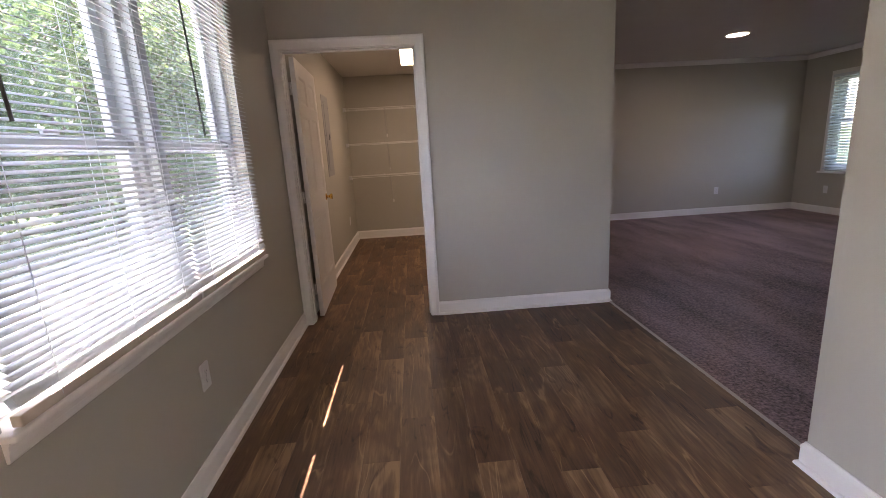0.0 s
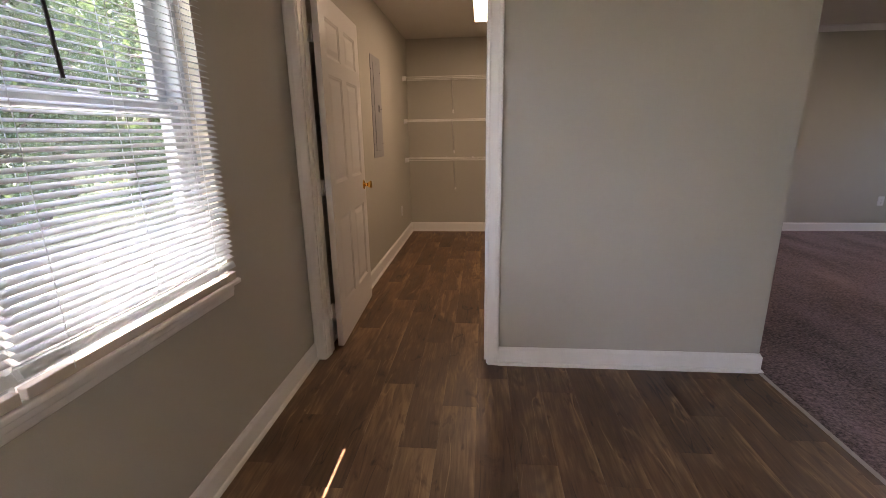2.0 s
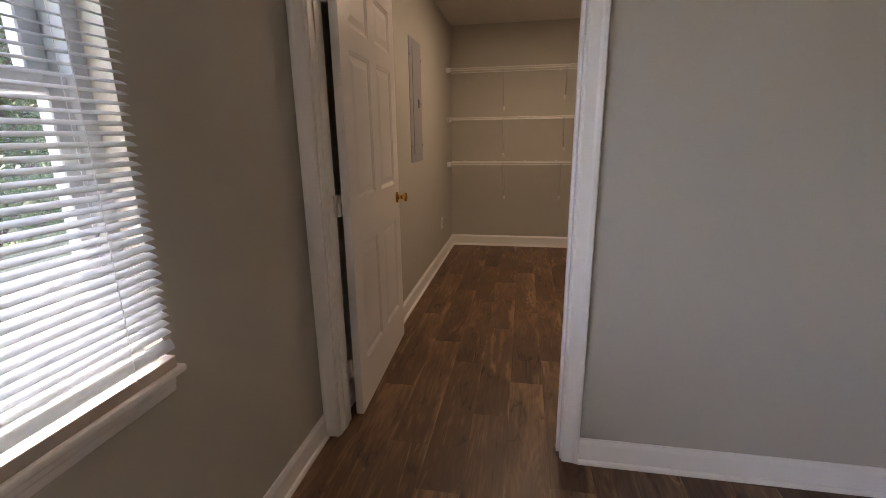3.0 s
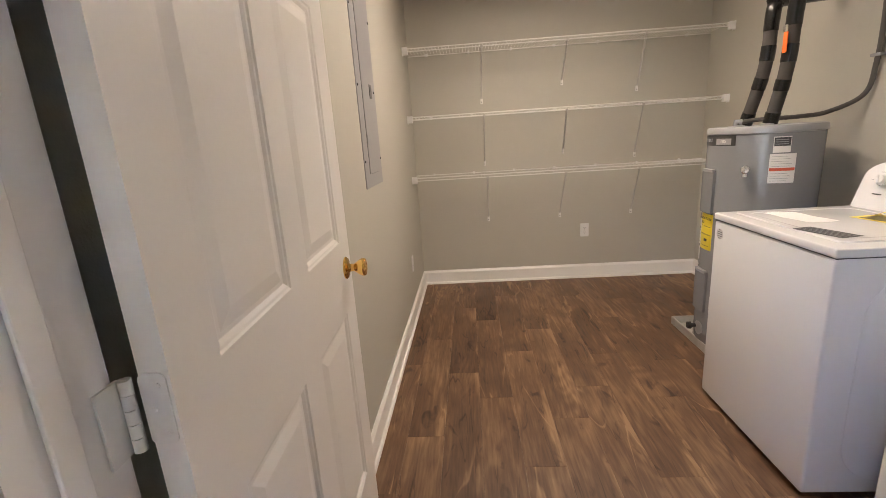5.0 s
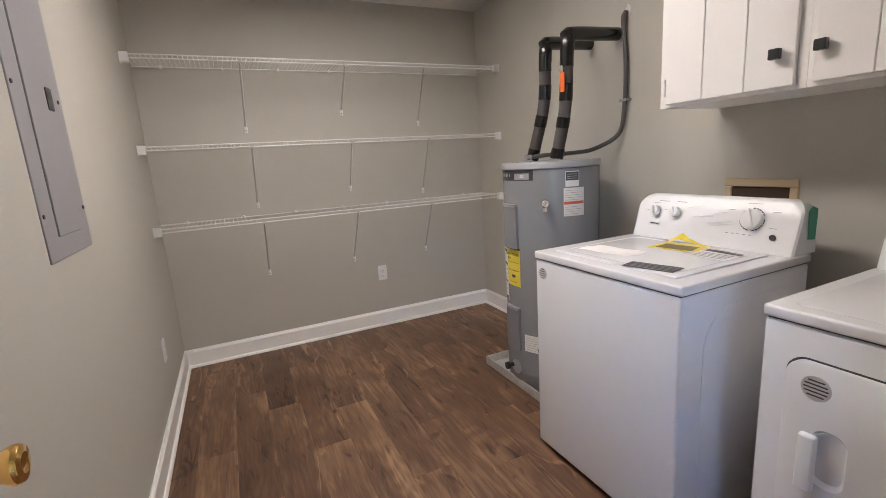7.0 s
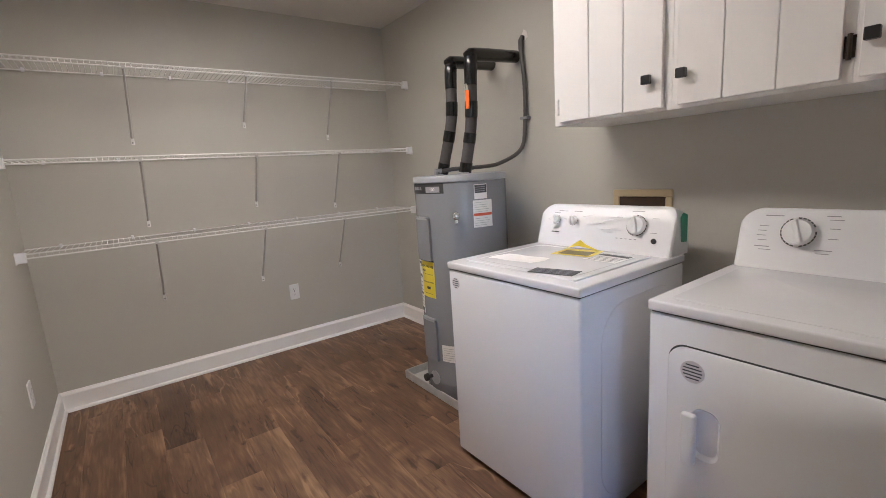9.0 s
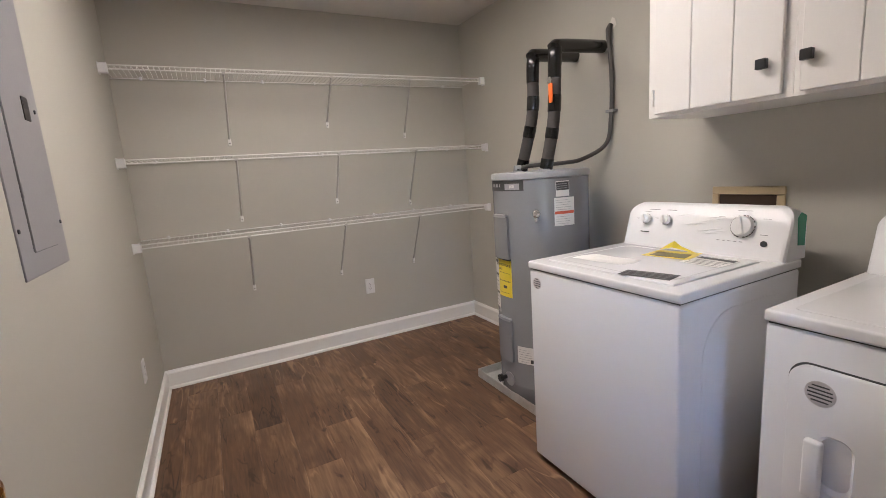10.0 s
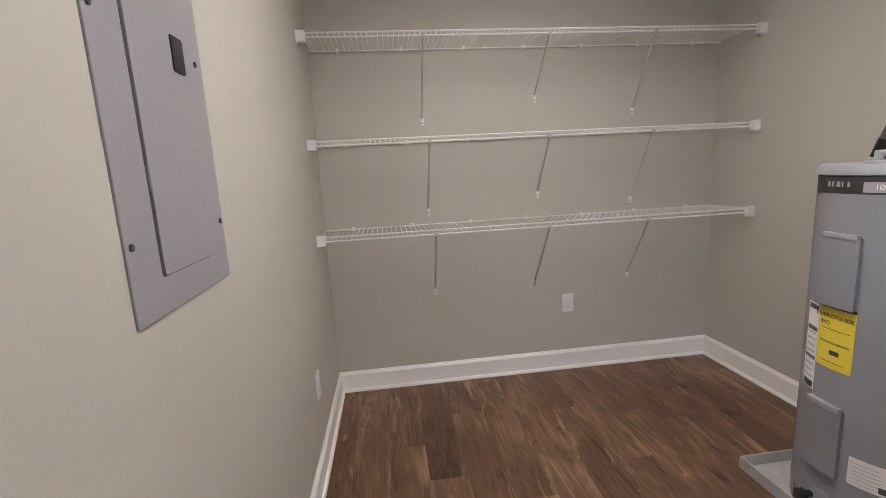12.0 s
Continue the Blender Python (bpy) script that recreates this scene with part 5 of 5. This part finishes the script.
def tree(x, y, h, spread, seed, mat):
    r = random.Random(seed)
    t = thing("tree", (x, y, -0.42), "leafy green broadleaf tree beyond the patio", "tree", "trees")
    bm = bmesh.new()
    lean = [(x + r.uniform(-0.15, 0.15) * k, y + r.uniform(-0.15, 0.15) * k, -0.45 + h * 0.72 * k / 4) for k in range(5)]
    tube(bm, smooth_path(lean, 4), [0.16 - 0.007 * k for k in range(17)], 9)
    clumps = []
    for k in range(15):
        f = 0.12 + 0.55 * k / 14
        base = Vector(lean[0]).lerp(Vector(lean[-1]), min(1, f / 0.72 + 0.1))
        an = k * 2.4 + r.uniform(-0.4, 0.4)
        reach = spread * r.uniform(0.5, 1.0)
        tip = base + Vector((reach * math.cos(an), reach * math.sin(an), r.uniform(0.1, 0.3) * h))
        tube(bm, [base, base.lerp(tip, 0.5) + Vector((0, 0, -0.08)), tip], [0.05, 0.03, 0.012], 6)
        clumps.append((tip.x, tip.y, tip.z, spread * r.uniform(0.28, 0.5)))
        mid = base.lerp(tip, 0.6)
        clumps.append((mid.x, mid.y, mid.z - 0.2, spread * r.uniform(0.22, 0.4)))
    part("trunk", bm, BARK, t, "", True)
    leaves("crown", t, 9000, clumps, 0.10, seed, mat)
    return t


def shrub(x, y, h, w, seed, mat):
    r = random.Random(seed)
    s = thing("shrub", (x, y, -0.42), "dense green shrub at the edge of the lawn", "shrub", "shrubs")
    bm = bmesh.new()
    clumps = []
    for k in range(9):
        an, q = k * 2.4, r.uniform(0.3, 1.0)
        tip = (x + w * q * math.cos(an) * 0.8, y + w * q * math.sin(an) * 0.8, -0.42 + h * r.uniform(0.35, 0.92))
        tube(bm, [(x, y, -0.43), ((x + tip[0]) / 2, (y + tip[1]) / 2, tip[2] * 0.45), tip], [0.03, 0.02, 0.008], 5)
        clumps.append((*tip, w * r.uniform(0.3, 0.5)))
    part("stems", bm, BARK, s)
    leaves("foliage", s, 3800, clumps, 0.055, seed, mat)


for k, (x, y, h, sp) in enumerate(((-9.5, 1.5, 7.5, 2.3), (-10.5, 5.5, 8.5, 2.6), (-9.0, 9.0, 7.0, 2.2), (-11.5, 13.0, 9.0, 2.8), (-13.5, 3.0, 10.0, 3.2), (-14.0, 8.5, 10.5, 3.2), (-8.6, 16.0, 8.0, 2.5),
                                   (-13.0, 18.5, 10.0, 3.2), (-17.0, 14.0, 11.0, 3.6), (-9.5, 22.0, 9.0, 3.0), (-17.0, 22.0, 12.0, 3.8), (-12.5, 27.0, 11.0, 3.6), (-18.5, 6.0, 12.0, 3.8), (-20, 31, 13, 4.2))):
    tree(x, y, h, sp, 20 + k, LEAF if k % 3 else LEAFPALE)
for k, (x, y, h, w) in enumerate(((-7.4, 3.2, 1.7, 1.0), (-7.8, 5.0, 2.0, 1.15), (-7.3, 6.9, 1.8, 1.1), (-7.9, 8.8, 2.1, 1.2), (-7.4, 10.8, 1.9, 1.1), (-7.8, 12.8, 2.1, 1.2), (-7.3, 15.0, 2.0, 1.2), (-7.9, 17.5, 2.2, 1.3), (-7.2, 20.2, 2.1, 1.3))):
    shrub(x, y, h, w, 60 + k, LEAFPALE if k % 2 else LEAF)
woods = structure("backdrop", bmesh.new(), LEAF, "dense green woods beyond the garden", "woods")
wr = np.random.default_rng(3)
wv, wf = leaf_cloud(26000, [(-24 + 3 * math.sin(k * 1.7) + wr.uniform(-1, 1), -6 + k * 0.9, wr.uniform(0.3, 7.5), wr.uniform(1.2, 2.2)) for k in range(62)], 0.30, 8)
woods.data.clear_geometry()
woods.data.from_pydata(wv, [], wf)

# ---- vinyl planks, the last pieces ----
floor = structure("floor", boxes((WX - 0.001, 1.79, NEAR, DY0 + 0.06, -0.05, -0.004), (WX - 0.001, RX0 + 0.001, DY0 + 0.06, BY, -0.05, -0.004)), UNDERLAY, "dark brown wood-look vinyl plank floor", "floor")
PLANKS = {}


def plank(x0, x1, y0, y1):
    w, ln = round(x1 - x0, 3), round(y1 - y0, 3)
    if w < 0.01 or ln < 0.01:
        return
    if (w, ln) not in PLANKS:
        bm = bmesh.new()
        g, c = 0.0002, 0.0006
        bot = [bm.verts.new((sx * (w / 2 - g), sy * (ln / 2 - g), -0.004)) for sx, sy in ((-1, -1), (1, -1), (1, 1), (-1, 1))]
        sh = [bm.verts.new((v.co.x, v.co.y, -0.0005)) for v in bot]
        top = [bm.verts.new((sx * (w / 2 - c), sy * (ln / 2 - c), 0)) for sx, sy in ((-1, -1), (1, -1), (1, 1), (-1, 1))]
        for a, b in ((bot, sh), (sh, top)):
            for k in range(4):
                bm.faces.new((a[k], a[(k + 1) % 4], b[(k + 1) % 4], b[k]))
        bm.faces.new(top)
        PLANKS[(w, ln)] = finish(bm, "plank", VINYL)
    p = new("plank", PLANKS[(w, ln)])
    p.parent = floor
    p.matrix_basis = pose((x0 + x1) / 2, (y0 + y1) / 2, 0)


# end joints of the printed planks, strip by strip from the window wall; the print repeats along the room
STRIP_W, PLANK_L, STRIP_X = 0.165, 0.977, -0.735
END_JOINTS = (2.81, 2.16, 2.70, 2.45, 2.94, 2.27, 2.53, 2.875, 2.42, 2.78, 2.665, 2.01, 2.27, 2.60, 2.12, 2.86)
for k, joint in enumerate(END_JOINTS):
    x0, x1 = max(WX, STRIP_X + k * STRIP_W), min(1.785, STRIP_X + (k + 1) * STRIP_W)
    y = joint - PLANK_L * math.ceil((joint - NEAR) / PLANK_L)
    while y < BY and x1 > x0:
        plank(x0, x1, max(NEAR, y), min(BY, y + PLANK_L))
        y += PLANK_L
